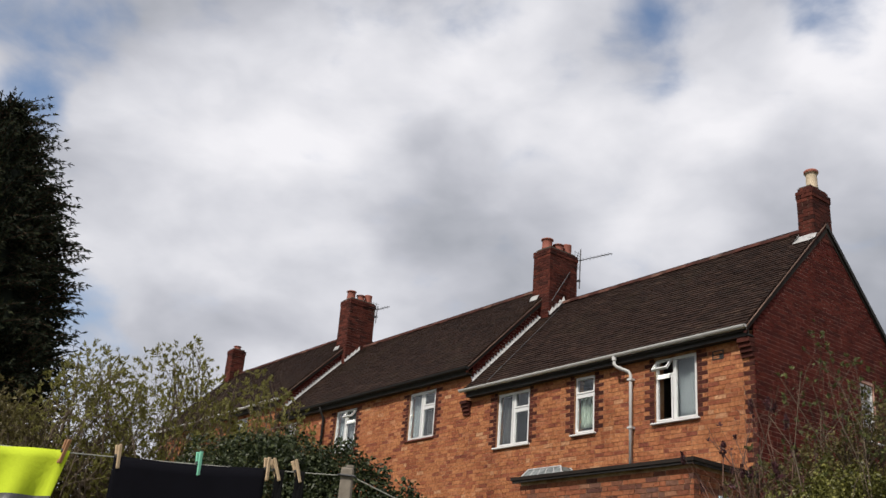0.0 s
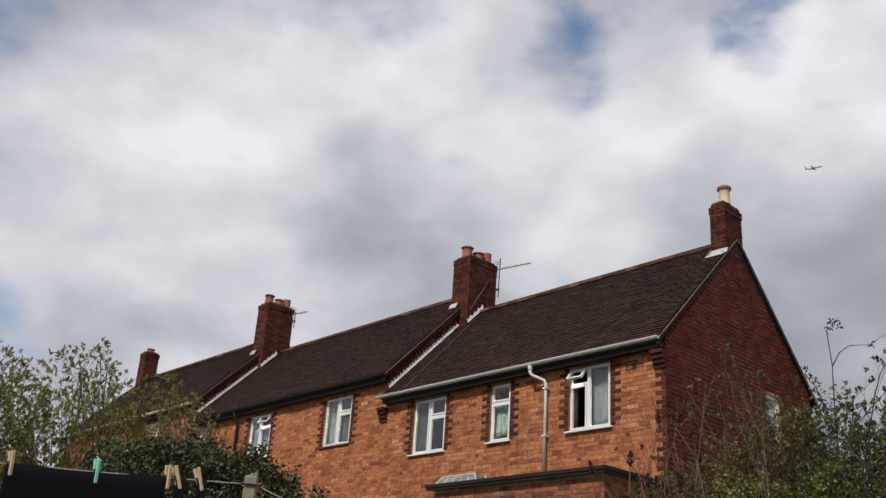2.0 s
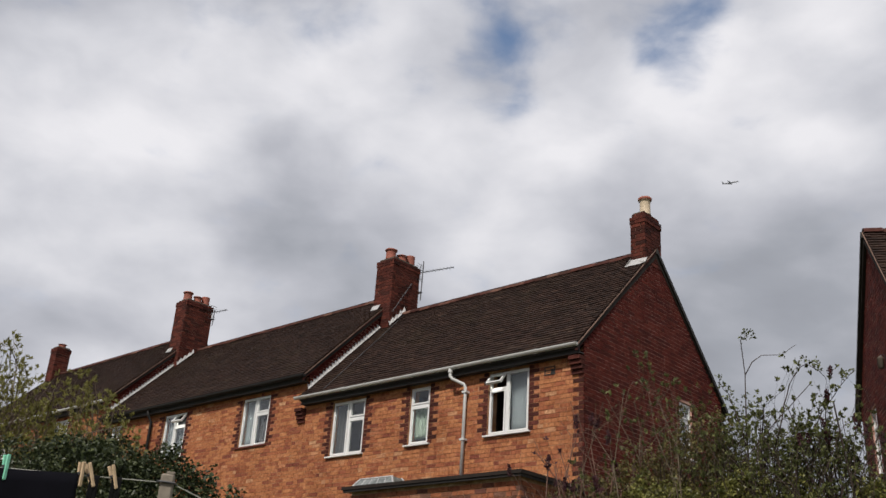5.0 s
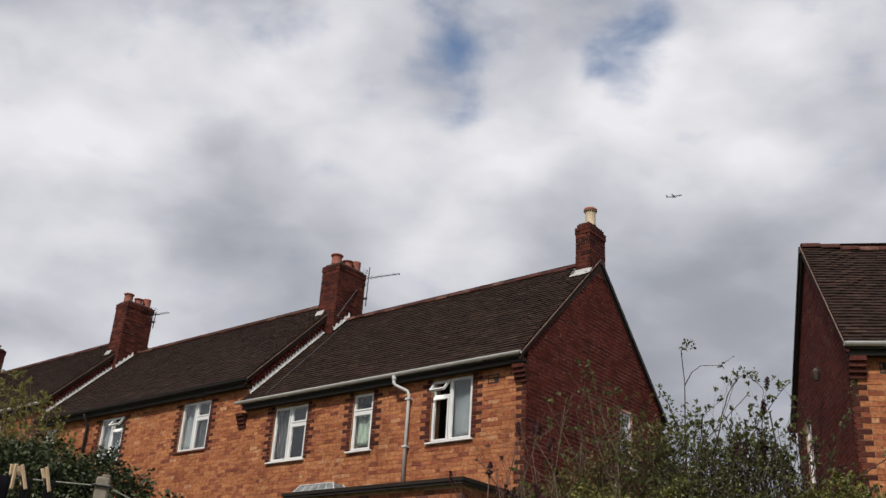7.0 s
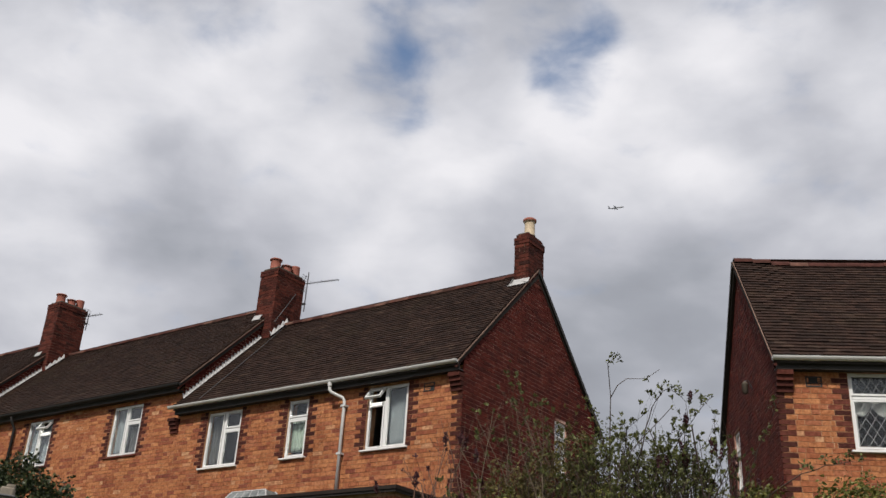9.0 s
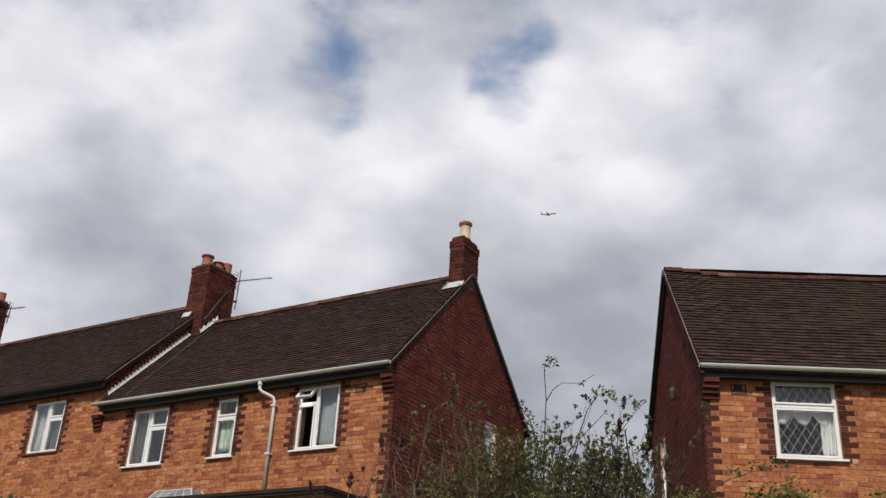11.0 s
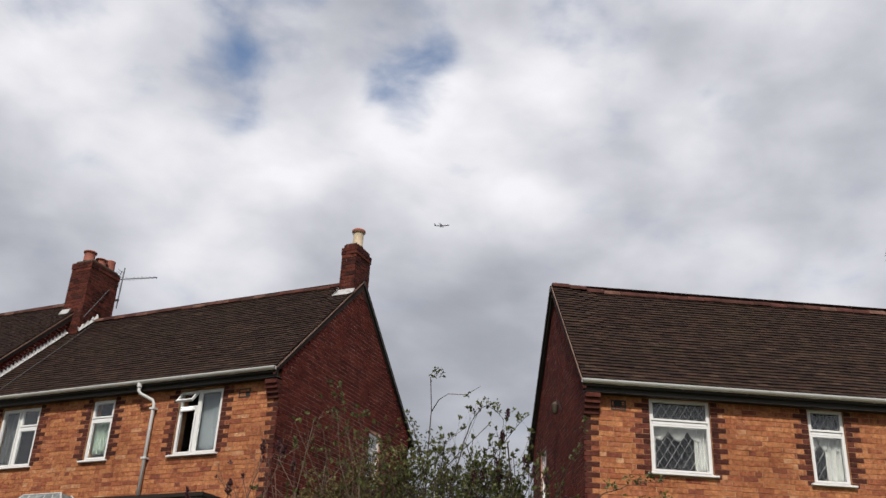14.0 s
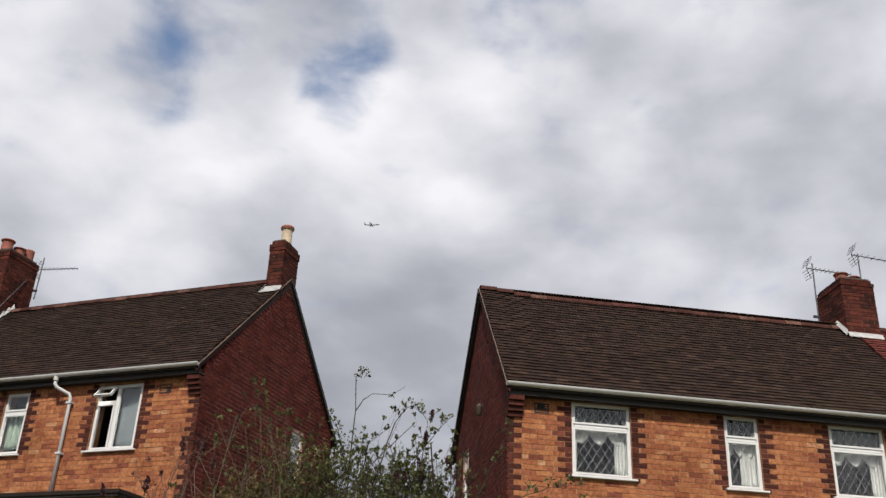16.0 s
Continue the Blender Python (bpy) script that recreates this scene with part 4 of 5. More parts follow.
# ---------------------------------------------------------------- aerials and roof wire
def aerial(m, mast, boom, z_boom, elements, label, tilt=0.0):
    h = thing("tv_aerial", m, label, "aerial")
    part("mast", Geo().tube([(0, 0, 0), (0.02, 0, mast)], 0.014, 8), M_METAL, h)
    bm = part("boom", Geo().tube([(-0.12, 0, z_boom), (boom, 0, z_boom + tilt)], 0.010, 6), M_METAL, h)
    for i in range(elements):
        k = (i + 0.5) / elements
        x, z = boom * k, z_boom + tilt * k
        part("element", Geo().tube([(x, -0.09 + 0.02 * k, z), (x, 0.09 - 0.02 * k, z)], 0.005, 5), M_METAL, bm)
    for s in (-1, 1):
        g = Geo()
        for j in range(4):
            d = 0.05 + 0.05 * j
            g.tube([(-0.12 + 0.02 * j, -0.14, z_boom + s * d), (-0.12 + 0.02 * j, 0.14, z_boom + s * d)], 0.005, 5)
        g.tube([(-0.12, 0, z_boom), (-0.04, 0, z_boom + s * 0.22)], 0.006, 5)
        part("reflector", g, M_METAL, bm)
    part("bracket", Geo().box((-0.10, -0.02, 0.18), (0.02, 0.02, 0.22)), M_STEEL, h)
    return h


aerial(house_at(ROW_A, -6.62, 7.55) @ pose(0, 2.78, 0, 0, 0, 8), 1.0, 0.92, 0.72, 9, "grey television aerial clamped to a chimney", -0.03)
aerial(house_at(ROW_A, -14.75, 8.3) @ pose(0, 2.45, 0, 0, 0, 8), 0.5, 0.55, 0.42, 6, "small television aerial on the far chimney")
aerial(house_at(ROW_B, 6.47, 7.0) @ pose(0, 2.3, 0, 0, 0, 5), 1.32, 0.86, 1.20, 9, "grey television aerial on a mast beside the chimney")
aerial(house_at(ROW_B, 7.53, 7.9) @ pose(0, 2.4, 0, 0, 0, 0), 0.80, 0.8, 0.76, 6, "television aerial on top of the broad chimney", -0.06)


def roof_wire():
    m, length, _ = slope_turn(DEPTH, EAVE, RIDGE)
    pts = [m @ Vector((-6.45 + 0.25 * k + 0.02 * math.sin(5 * k), length * (0.93 - 0.92 * k), 0.055)) for k in [i / 9 for i in range(10)]]
    h = thing("aerial_cable", house_at(ROW_A, 0, 0), "thin pale aerial cable running down the tiles", "cable")
    part("cable", Geo().tube([(-6.66, 2.5, 7.9), (-6.62, 1.9, 7.0)] + pts, 0.007, 5), M_METAL, h)


roof_wire()


# ---------------------------------------------------------------- plants
class Leaves:
    """Folded leaf blades joined into one mesh."""

    def __init__(self):
        self.v, self.f = [], []

    def add(self, p, d, size, width, rnd, droop=0.2):
        d = d.normalized()
        side = d.cross(Vector((rnd.uniform(-1, 1), rnd.uniform(-1, 1), rnd.uniform(-0.4, 1)))).normalized()
        nrm = side.cross(d)
        n = len(self.v)
        mid = p + d * size * 0.5 + nrm * size * 0.08
        self.v += [tuple(p), tuple(mid + side * width), tuple(p + d * size - Vector((0, 0, droop * size))), tuple(mid - side * width), tuple(p + d * size * 0.5 - nrm * size * 0.05)]
        self.f += [(n, n + 1, n + 4), (n + 1, n + 2, n + 4), (n + 2, n + 3, n + 4), (n + 3, n, n + 4)]

    def mesh(self, name, mat):
        me = bpy.data.meshes.new(name)
        me.from_pydata(self.v, [], self.f)
        me.materials.append(mat)
        me.update()
        return me


def rand_dir(r, up=0.0):
    while True:
        v = Vector((r.uniform(-1, 1), r.uniform(-1, 1), r.uniform(-1, 1)))
        if 0.1 < v.length < 1:
            v = v.normalized() + Vector((0, 0, up))
            return v.normalized()


def fork(r, geo, ends, nodes, p, d, length, radius, level, levels, kids, inside, wobble, up):
    """A forking branch; `ends` takes each twig's end, `nodes` the joints of the thin twigs."""
    n = 6 if level == 0 else 4
    pts, rad, q, v = [p], [radius], p.copy(), d.normalized()
    for i in range(n):
        v = (v + rand_dir(r) * wobble + Vector((0, 0, up))).normalized()
        nq = q + v * (length / n)
        if not inside(nq, level):
            break
        q = nq
        pts.append(q.copy())
        rad.append(radius * (1 - 0.62 * (i + 1) / n))
        if level >= levels - 1:
            nodes.append((q.copy(), v.copy()))
        if level < levels and i >= (1 if level == 0 else 0):
            k = kids[level]
            for _ in range(int(k) + (1 if r.random() < k % 1 else 0)):
                side = (v * 0.8 + rand_dir(r, 0.1) * 0.75).normalized()
                fork(r, geo, ends, nodes, q.copy(), side, length * r.uniform(0.32, 0.55), rad[-1] * 0.62, level + 1, levels, kids, inside, wobble, up)
    if len(pts) > 1:
        ends.append((q.copy(), v.copy()))
        geo.tube(pts, rad, 6 if radius > 0.008 else 4 if radius > 0.003 else 3, False)


def bush(name, label, at, height, spread, stems, leaf, seed, bark, size=0.04, tuft=7, thick=0.014, kids=(1.5, 1.3, 0.8), dome=0.3, blade=0.2, wobble=0.26, up=0.08, along=0.5, bare_below=0.0, share=1.0, buds=None, foot=0.3):
    """A forking shrub with a tuft of young leaves on each twig end. buds: material, number, least height."""
    r = random.Random(seed)
    x, y = at
    base = Vector((x, y, ground_z(x, y) - 0.02))
    h = thing(name, Matrix.Translation(base), label, "shrub")
    geo, ends, nodes = Geo(), [], []

    def inside(q, level):
        k = math.hypot(q.x, q.y) / spread
        lump = 0.09 * noise.noise((q.x * 3.2 + seed, q.y * 3.2, 0)) - (0.06 if level == 0 else 0.0)
        return k < 1.15 and q.z < height * (1 - dome * k * k + lump)

    for i in range(stems):
        a, k = r.uniform(0, 2 * math.pi), r.random() ** 0.6
        d = Vector((math.cos(a) * k * spread / height, math.sin(a) * k * spread / height, 1.0))
        start = Vector((math.cos(a), math.sin(a), 0)) * k * foot * spread
        fork(r, geo, ends, nodes, start, d, height * r.uniform(0.8, 1.3), thick * r.uniform(0.65, 1.2), 0, len(kids), kids, inside, wobble, up)
    part("branchwork", geo, bark, h, smooth=True, kind="stuff")
    lv = Leaves()
    for p, d in ends:
        if p.z < bare_below * height or r.random() > share:
            continue
        for _ in range(r.randint(tuft - 2, tuft + 2)):
            s = size * r.uniform(0.6, 1.15)
            lv.add(p - d * s * r.uniform(0, 0.8) + rand_dir(r) * size * 0.15, d * 0.7 + rand_dir(r, 0.55) * 0.75, s, s * blade, r, 0.02)
    for p, d in nodes:
        if p.z > bare_below * height and r.random() < along:
            for _ in range(r.randint(1, 3)):
                s = size * r.uniform(0.5, 0.95)
                lv.add(p, d * 0.5 + rand_dir(r, 0.3), s, s * blade, r, 0.05)
    part("foliage", lv.mesh("foliage", leaf), leaf, h, kind="stuff")
    if buds:
        high = [e for e in ends if e[0].z > height * buds[2]]
        for p, d in r.sample(high, min(buds[1], len(high))):
            panicle(h, r, p, (d * 0.5 + Vector((0, 0, 1.2))).normalized(), buds[0], r.uniform(0.05, 0.09))
    return h


def panicle(h, r, p, axis, mat, tall):
    """A spindle of small closed flower buds."""
    ex = Leaves()
    for j in range(70):
        k = r.random()
        wide = tall * 0.20 * math.sin(math.pi * min(1.0, 0.12 + 0.88 * k)) ** 0.8
        ex.add(p + axis * tall * k + rand_dir(r) * wide, axis + rand_dir(r) * 0.7, tall * 0.24, tall * 0.09, r, 0)
    part("flower_panicle", ex.mesh("flower_panicle", mat), mat, h, "dark purple flower bud")


def rose_cane(label, foot, tip, bow, seed, rosettes=6, size=0.022, width=0.0045):
    """One arching cane with rosettes of small leaves on short shoots along its upper part."""
    r = random.Random(seed)
    a, b = Vector(foot), Vector(tip)
    h = thing("rose_cane", Matrix.Translation(a), label, "shrub")
    n = 14
    pts = [a.lerp(b, i / n) + Vector(bow) * math.sin(math.pi * i / n) + rand_dir(r) * 0.006 - a for i in range(n + 1)]
    g, lv = Geo().tube(pts, [width * (1 - 0.7 * i / n) for i in range(n + 1)], 5), Leaves()
    for i in range(rosettes):
        k = 0.45 + 0.55 * (i + 0.5) / rosettes
        p = pts[int(k * n)]
        q = p + Vector((r.uniform(-0.02, 0.02), r.uniform(-0.02, 0.02), r.uniform(0.015, 0.05)))
        g.tube([p, q], [0.0015, 0.001], 3)
        for _ in range(r.randint(7, 12)):
            s = size * r.uniform(0.7, 1.25)
            lv.add(q + rand_dir(r) * size * 0.7, rand_dir(r, 0.4), s, s * 0.32, r, 0.05)
    part("shoot", g, M_BARK_DARK, h, smooth=True)
    part("foliage", lv.mesh("foliage", M_SPRING), M_SPRING, h, kind="stuff")


def mound(name, label, blobs, count, leaf, seed, size=0.05, bark=None):
    """A dense hedge: leaves over lumpy masses carried by inner stems. blobs: x, y, z, radius x, y, z."""
    r = random.Random(seed)
    x, y = blobs[0][0], blobs[0][1]
    base = Vector((x, y, ground_z(x, y) - 0.02))
    h = thing(name, Matrix.Translation(base), label, "hedge")
    stems, lv = Geo(), Leaves()
    area = [b[3] * b[5] for b in blobs]
    for b, ar in zip(blobs, area):
        c = Vector(b[:3]) - base
        for _ in range(10):
            d = rand_dir(r, 0.3)
            tip = c + Vector((d.x * b[3], d.y * b[4], d.z * b[5])) * 0.9
            foot = Vector((c.x * 0.9 + r.uniform(-.15, .15), c.y * 0.9, 0.0))
            stems.tube([foot, foot.lerp(tip, 0.5) + rand_dir(r) * 0.06, tip], [0.014, 0.009, 0.003], 5, False)
        for _ in range(int(count * ar / sum(area))):
            d = rand_dir(r, 0.15)
            lump = 1 + 0.28 * noise.noise((d.x * 2.6 + b[0] * 3, d.y * 2.6 + b[1], d.z * 2.6)) + 0.10 * noise.noise(tuple(d * 9))
            k = r.uniform(0.62, 1.0) ** 0.5 * lump
            p = c + Vector((d.x * b[3], d.y * b[4], d.z * b[5])) * k
            if p.z < 0.02:
                continue
            s = size * r.uniform(0.5, 1.25)
            lv.add(p, d * 0.5 + rand_dir(r, -0.1), s, s * 0.36, r, 0.3)
    part("branchwork", stems, bark or M_BARK, h, kind="stuff")
    part("foliage", lv.mesh("foliage", leaf), leaf, h, kind="stuff")
    return h


def conifer(x, y):
    r = random.Random(11)
    z0 = ground_z(x, y) - 0.05
    h = thing("conifer_tree", Matrix.Translation((x, y, z0)), "tall dense dark green cypress tree", "tree")
    top = 7.98 - z0
    prof = [(0.0, 1.65), (0.30, 1.74), (0.53, 1.60), (0.70, 1.26), (0.88, 0.62), (0.96, 0.24), (1.0, 0.03)]

    def radius(k):
        for (a, ra), (b, rb) in zip(prof, prof[1:]):
            if a <= k <= b:
                return ra + (rb - ra) * (k - a) / (b - a)
        return 0.03

    part("trunk", Geo().tube([(0, 0, 0), (0.03, 0.02, top * 0.4), (0, 0, top * 0.75), (0.02, 0, top)], [0.2, 0.15, 0.07, 0.01], 10), M_TRUNK, h, smooth=True)
    limbs, lv = Geo(), Leaves()
    n = 0
    while n < 4600:
        k = r.random()
        R = radius(k)
        if r.random() > (R + 0.25) / 1.7:
            continue
        a = r.uniform(0, 2 * math.pi)
        n += 1
        lump = 0.86 + 0.16 * noise.noise((math.cos(a) * 2, math.sin(a) * 2, k * 9)) + r.uniform(-0.12, 0.10)
        out = Vector((math.cos(a), math.sin(a), 0))
        z = k * top
        start = out * R * lump * r.uniform(0.5, 0.82) + Vector((0, 0, z - 0.15))
        length = r.uniform(0.25, 0.55)
        v = (out + Vector((0, 0, r.uniform(0.1, 0.75))) + rand_dir(r) * 0.35).normalized()
        p = start
        pts = [p]
        for i in range(6):
            v = (v + Vector((0, 0, -0.05)) + rand_dir(r) * 0.12).normalized()
            p = p + v * length / 6
            pts.append(p)
            for s in range(4):
                d = (v * 0.9 + rand_dir(r) * 0.8).normalized()
                sz = r.uniform(0.06, 0.13) * (1.15 - i / 9)
                lv.add(p, d, sz, sz * 0.13, r, 0.15)
        lv.add(p, v, 0.10, 0.014, r, 0.1)
        limbs.tube([pts[0], pts[3], pts[-1]], [0.010, 0.006, 0.002], 4, False)
    core = Geo().lathe((0, 0, 0), [(radius(k) * 0.58 + 0.01, k * top) for k in [i / 14 for i in range(14)]], 14)
    part("limb_work", limbs, M_TRUNK, h, kind="stuff")
    part("inner_foliage", core, M_CONIFER, h, smooth=True)
    part("crown", lv.mesh("crown", M_CONIFER), M_CONIFER, h, kind="stuff")


conifer(-5.98, 11.6)
# budding shrubs behind the washing line
LEFT_KIDS = (1.9, 1.6, 1.1)
bush("budding_shrub", "forking shrub with tufts of yellow-green spring leaves", (-2.14, 7.75), 2.36, 0.62, 16, M_BUD, 21, M_BARK, 0.038, 7, 0.015, LEFT_KIDS, 0.22, 0.17, 0.27, 0.07, 0.25)
bush("budding_shrub", "broad olive-green shrub with fresh leaf tufts", (-2.64, 7.55), 2.28, 0.60, 15, M_BUD, 22, M_BARK, 0.038, 7, 0.014, LEFT_KIDS, 0.30, 0.17, 0.27, 0.07, 0.25)
bush("budding_shrub", "low olive-brown shrub under the cypress", (-3.35, 7.40), 1.92, 0.64, 20, M_OLIVE, 26, M_BARK, 0.040, 8, 0.013, LEFT_KIDS, 0.25, 0.19, 0.27, 0.07, 0.5)
bush("budding_shrub", "olive-green twiggy shrub against the far roof", (-1.40, 7.92), 2.24, 0.48, 20, M_BUD, 23, M_BARK, 0.038, 7, 0.012, LEFT_KIDS, 0.26, 0.17, 0.27, 0.07, 0.35)
mound("olive_hedge", "dense olive-green mass of foliage below the shrubs", [(-2.9, 7.95, 2.16, 0.8, 0.4, 0.76), (-2.1, 8.15, 2.1, 0.7, 0.4, 0.74), (-2.5, 8.05, 2.02, 0.5, 0.4, 0.76), (-1.50, 8.25, 2.38, 0.48, 0.4, 0.76), (-1.16, 7.9, 2.25, 0.36, 0.3, 0.80), (-0.98, 7.65, 2.30, 0.34, 0.3, 0.68), (-3.9, 7.8, 2.35, 0.8, 0.5, 1.0)], 62000, M_OLIVE, 24, 0.040)
mound("ivy_hedge", "dark ivy-covered hedge with a rounded sloping top", [(-1.15, 6.9, 2.20, 0.62, 0.4, 0.72), (-0.62, 6.95, 2.15, 0.50, 0.4, 0.70), (-0.24, 7.0, 2.02, 0.36, 0.4, 0.60), (0.02, 7.0, 1.88, 0.20, 0.35, 0.46)], 46000, M_IVY, 25, 0.034)
# shrubs in the gap between the houses
STEM_KIDS = (1.8, 1.3)
bush("leafy_shrub", "upright shrub of dark stems with small green leaves", (2.93, 5.24), 2.72, 0.46, 84, M_SPRING, 31, M_BARK_DARK, 0.027, 9, 0.0085, STEM_KIDS, 0.20, 0.26, 0.24, 0.09, 0.40, 0.40, 0.85, None, 0.8)
bush("lilac_shrub", "open shrub with dark purple flower buds", (3.25, 5.04), 2.66, 0.36, 46, M_SPRING, 32, M_BARK_DARK, 0.027, 8, 0.009, STEM_KIDS, 0.14, 0.26, 0.22, 0.10, 0.35, 0.40, 0.8, (M_FLOWER, 14, 0.80), 0.8)
bush("bare_shrub", "almost bare twigs with a few dark buds", (1.86, 5.70), 2.44, 0.54, 46, M_FLOWER, 33, M_BARK_RED, 0.026, 4, 0.0105, (1.8, 1.2), 0.45, 0.30, 0.28, 0.06, 0.05, 0.5, 0.35, (M_FLOWER, 16, 0.70), 0.7)
bush("thin_shrub", "sparse arching twigs with thin green leaves before the gable", (2.32, 5.58), 2.82, 0.54, 42, M_SPRING, 36, M_BARK, 0.027, 9, 0.0075, (1.6, 1.3), 0.34, 0.24, 0.28, 0.06, 0.35, 0.55, 0.8, None, 0.7)
bush("brown_shrub", "brown-green haze of fine twigs beside the gable window", (2.54, 5.46), 2.58, 0.42, 52, M_OLIVE, 38, M_BARK_DARK, 0.024, 8, 0.0080, (1.8, 1.4), 0.30, 0.24, 0.26, 0.08, 0.6, 0.35, 0.9, None, 0.8)
bush("tangled_shrub", "tangle of thin dark stems filling the gap between houses", (3.10, 5.45), 2.46, 0.50, 70, M_SPRING, 39, M_BARK_DARK, 0.027, 8, 0.0090, STEM_KIDS, 0.12, 0.26, 0.24, 0.09, 0.6, 0.3, 0.9, None, 0.9)
bush("tangled_shrub", "low dark tangle of twigs under the gable window", (2.20, 5.80), 1.98, 0.62, 60, M_OLIVE, 40, M_BARK_DARK, 0.026, 8, 0.0090, STEM_KIDS, 0.2, 0.26, 0.26, 0.08, 0.7, 0.3, 0.9, None, 0.9)
bush("wall_sprig", "slender leafy sprigs before the brick gable", (3.62, 4.80), 2.80, 0.34, 16, M_SPRING, 37, M_BARK_RED, 0.026, 7, 0.006, (1.0, 0.7), 0.35, 0.26, 0.26, 0.06, 0.3, 0.6, 0.9, None, 0.7)
rose_cane("arching rose cane leaning towards the brick gable", (3.02, 5.17, 2.75), (3.345, 4.98, 3.36), (-0.02, 0.0, 0.05), 51, 7)
rose_cane("looping rose cane with small leaf rosettes", (2.93, 5.22, 2.9), (3.20, 5.07, 3.31), (0.0, 0.0, 0.26), 52, 8)
rose_cane("short rose cane curving over the shrub", (2.80, 5.31, 2.9), (2.67, 5.38, 3.31), (0.0, 0.0, 0.08), 53, 5)
rose_cane("low rose cane reaching across the brick wall", (3.50, 4.86, 2.70), (3.99, 4.50, 2.94), (0.0, 0.0, 0.07), 54, 7, 0.026)
rose_cane("thin rose cane beside the wall lantern", (3.45, 4.92, 2.7), (3.66, 4.78, 3.32), (-0.03, 0.0, 0.0), 55, 6, 0.024)
mound("privet_bush", "rounded bright olive-green privet bush", [(2.26, 5.36, 2.10, 0.40, 0.3, 0.62), (2.66, 5.22, 2.12, 0.36, 0.3, 0.62), (3.02, 5.06, 2.06, 0.36, 0.3, 0.60), (1.98, 5.46, 1.95, 0.26, 0.25, 0.56)], 40000, M_PRIVET, 34, 0.026)
mound("climbing_ivy", "low bright green hedge along the garden edge", [(3.52, 4.86, 2.20, 0.34, 0.3, 0.62), (3.95, 4.52, 2.22, 0.36, 0.3, 0.62), (4.4, 4.1, 2.18, 0.34, 0.3, 0.60)], 24000, M_PRIVET, 35, 0.028)
mound("leaf_haze", "thin veil of small brown-green leaves on fine twigs", [(2.58, 5.50, 2.50, 0.30, 0.25, 0.62), (2.28, 5.66, 2.35, 0.34, 0.25, 0.60)], 7500, M_OLIVE, 41, 0.025, M_BARK_DARK)
mound("leaf_haze", "thin veil of small green leaves among dark stems", [(2.84, 5.38, 2.50, 0.30, 0.25, 0.66), (3.20, 5.18, 2.46, 0.32, 0.25, 0.64)], 7500, M_SPRING, 42, 0.027, M_BARK_DARK)


def long_twig():
    """One whip that stands clear of the shrub, with a tuft of leaves."""
    r = random.Random(5)
    h = thing("rose_whip", Matrix.Translation((2.83, 5.28, ground_z(2.83, 5.28))), "long thin rose shoot with a leafy tip", "shrub")
    o = Vector((2.83, 5.28, ground_z(2.83, 5.28)))
    P = lambda *q: Vector(q) - o
    a = [P(2.83, 5.29, 0.8), P(2.79, 5.31, 2.2), P(2.80, 5.305, 3.0), P(2.808, 5.303, 3.27), P(2.811, 5.302, 3.36), P(2.798, 5.309, 3.575), P(2.84, 5.286, 3.61)]
    b = [P(2.811, 5.302, 3.35), P(2.85, 5.28, 3.43), P(2.90, 5.254, 3.472), P(3.0, 5.197, 3.471), P(3.075, 5.151, 3.53)]
    part("shoot", Geo().tube(a, [0.008, 0.006, 0.0045, 0.0035, 0.003, 0.0028, 0.0025], 5).tube(b, [0.0035, 0.003, 0.0025, 0.002, 0.0015], 5), M_BARK_DARK, h, smooth=True)
    lv = Leaves()
    for c, n, sp in ((a[-1], 30, 0.035), (b[3], 9, 0.018), (a[-2], 6, 0.02)):
        for _ in range(n):
            s = r.uniform(0.016, 0.032)
            lv.add(c + rand_dir(r, 0.1) * sp, rand_dir(r, 0.3), s, s * 0.3, r)
    part("foliage", lv.mesh("foliage", M_SPRING), M_SPRING, h, kind="stuff")


long_twig()

# ---------------------------------------------------------------- washing line
M_WOOD = plain("grey_weathered_wood", (0.19, 0.165, 0.135), 0.9, 35, 0.35, bump=0.006)
M_PEG = plain("pale_wood_peg", (0.52, 0.38, 0.24), 0.8, 60, 0.25)
M_PEG_BROWN = plain("brown_wood_peg", (0.34, 0.17, 0.08), 0.8, 60, 0.25)
M_PEG_GREEN = plain("mint_plastic_peg", (0.22, 0.60, 0.42), 0.4, 40, 0.08)
M_ROPE = plain("washing_line", (0.25, 0.25, 0.22), 0.7, 80, 0.2)
M_NAVY = plain("navy_cloth", (0.0016, 0.0016, 0.004), 0.95, 300, 0.3)
M_SOCK = plain("black_cloth", (0.004, 0.004, 0.0045), 0.95, 300, 0.3)
M_HIVIS = plain("hi_vis_cloth", (0.47, 0.58, 0.015), 0.85, 120, 0.06)
M_GREYBAND = plain("reflective_band", (0.035, 0.035, 0.038), 0.5, 150, 0.15)

L0, L1 = Vector((-1.80, 2.865, 2.050)), Vector((-0.318, 3.29, 2.088))
LINE_TURN = math.degrees(math.atan2(L1.y - L0.y, L1.x - L0.x))


def on_line(k):
    p = L0.lerp(L1, k)
    p.z -= 0.018 * math.sin(math.pi * k) * 0.6
    return p


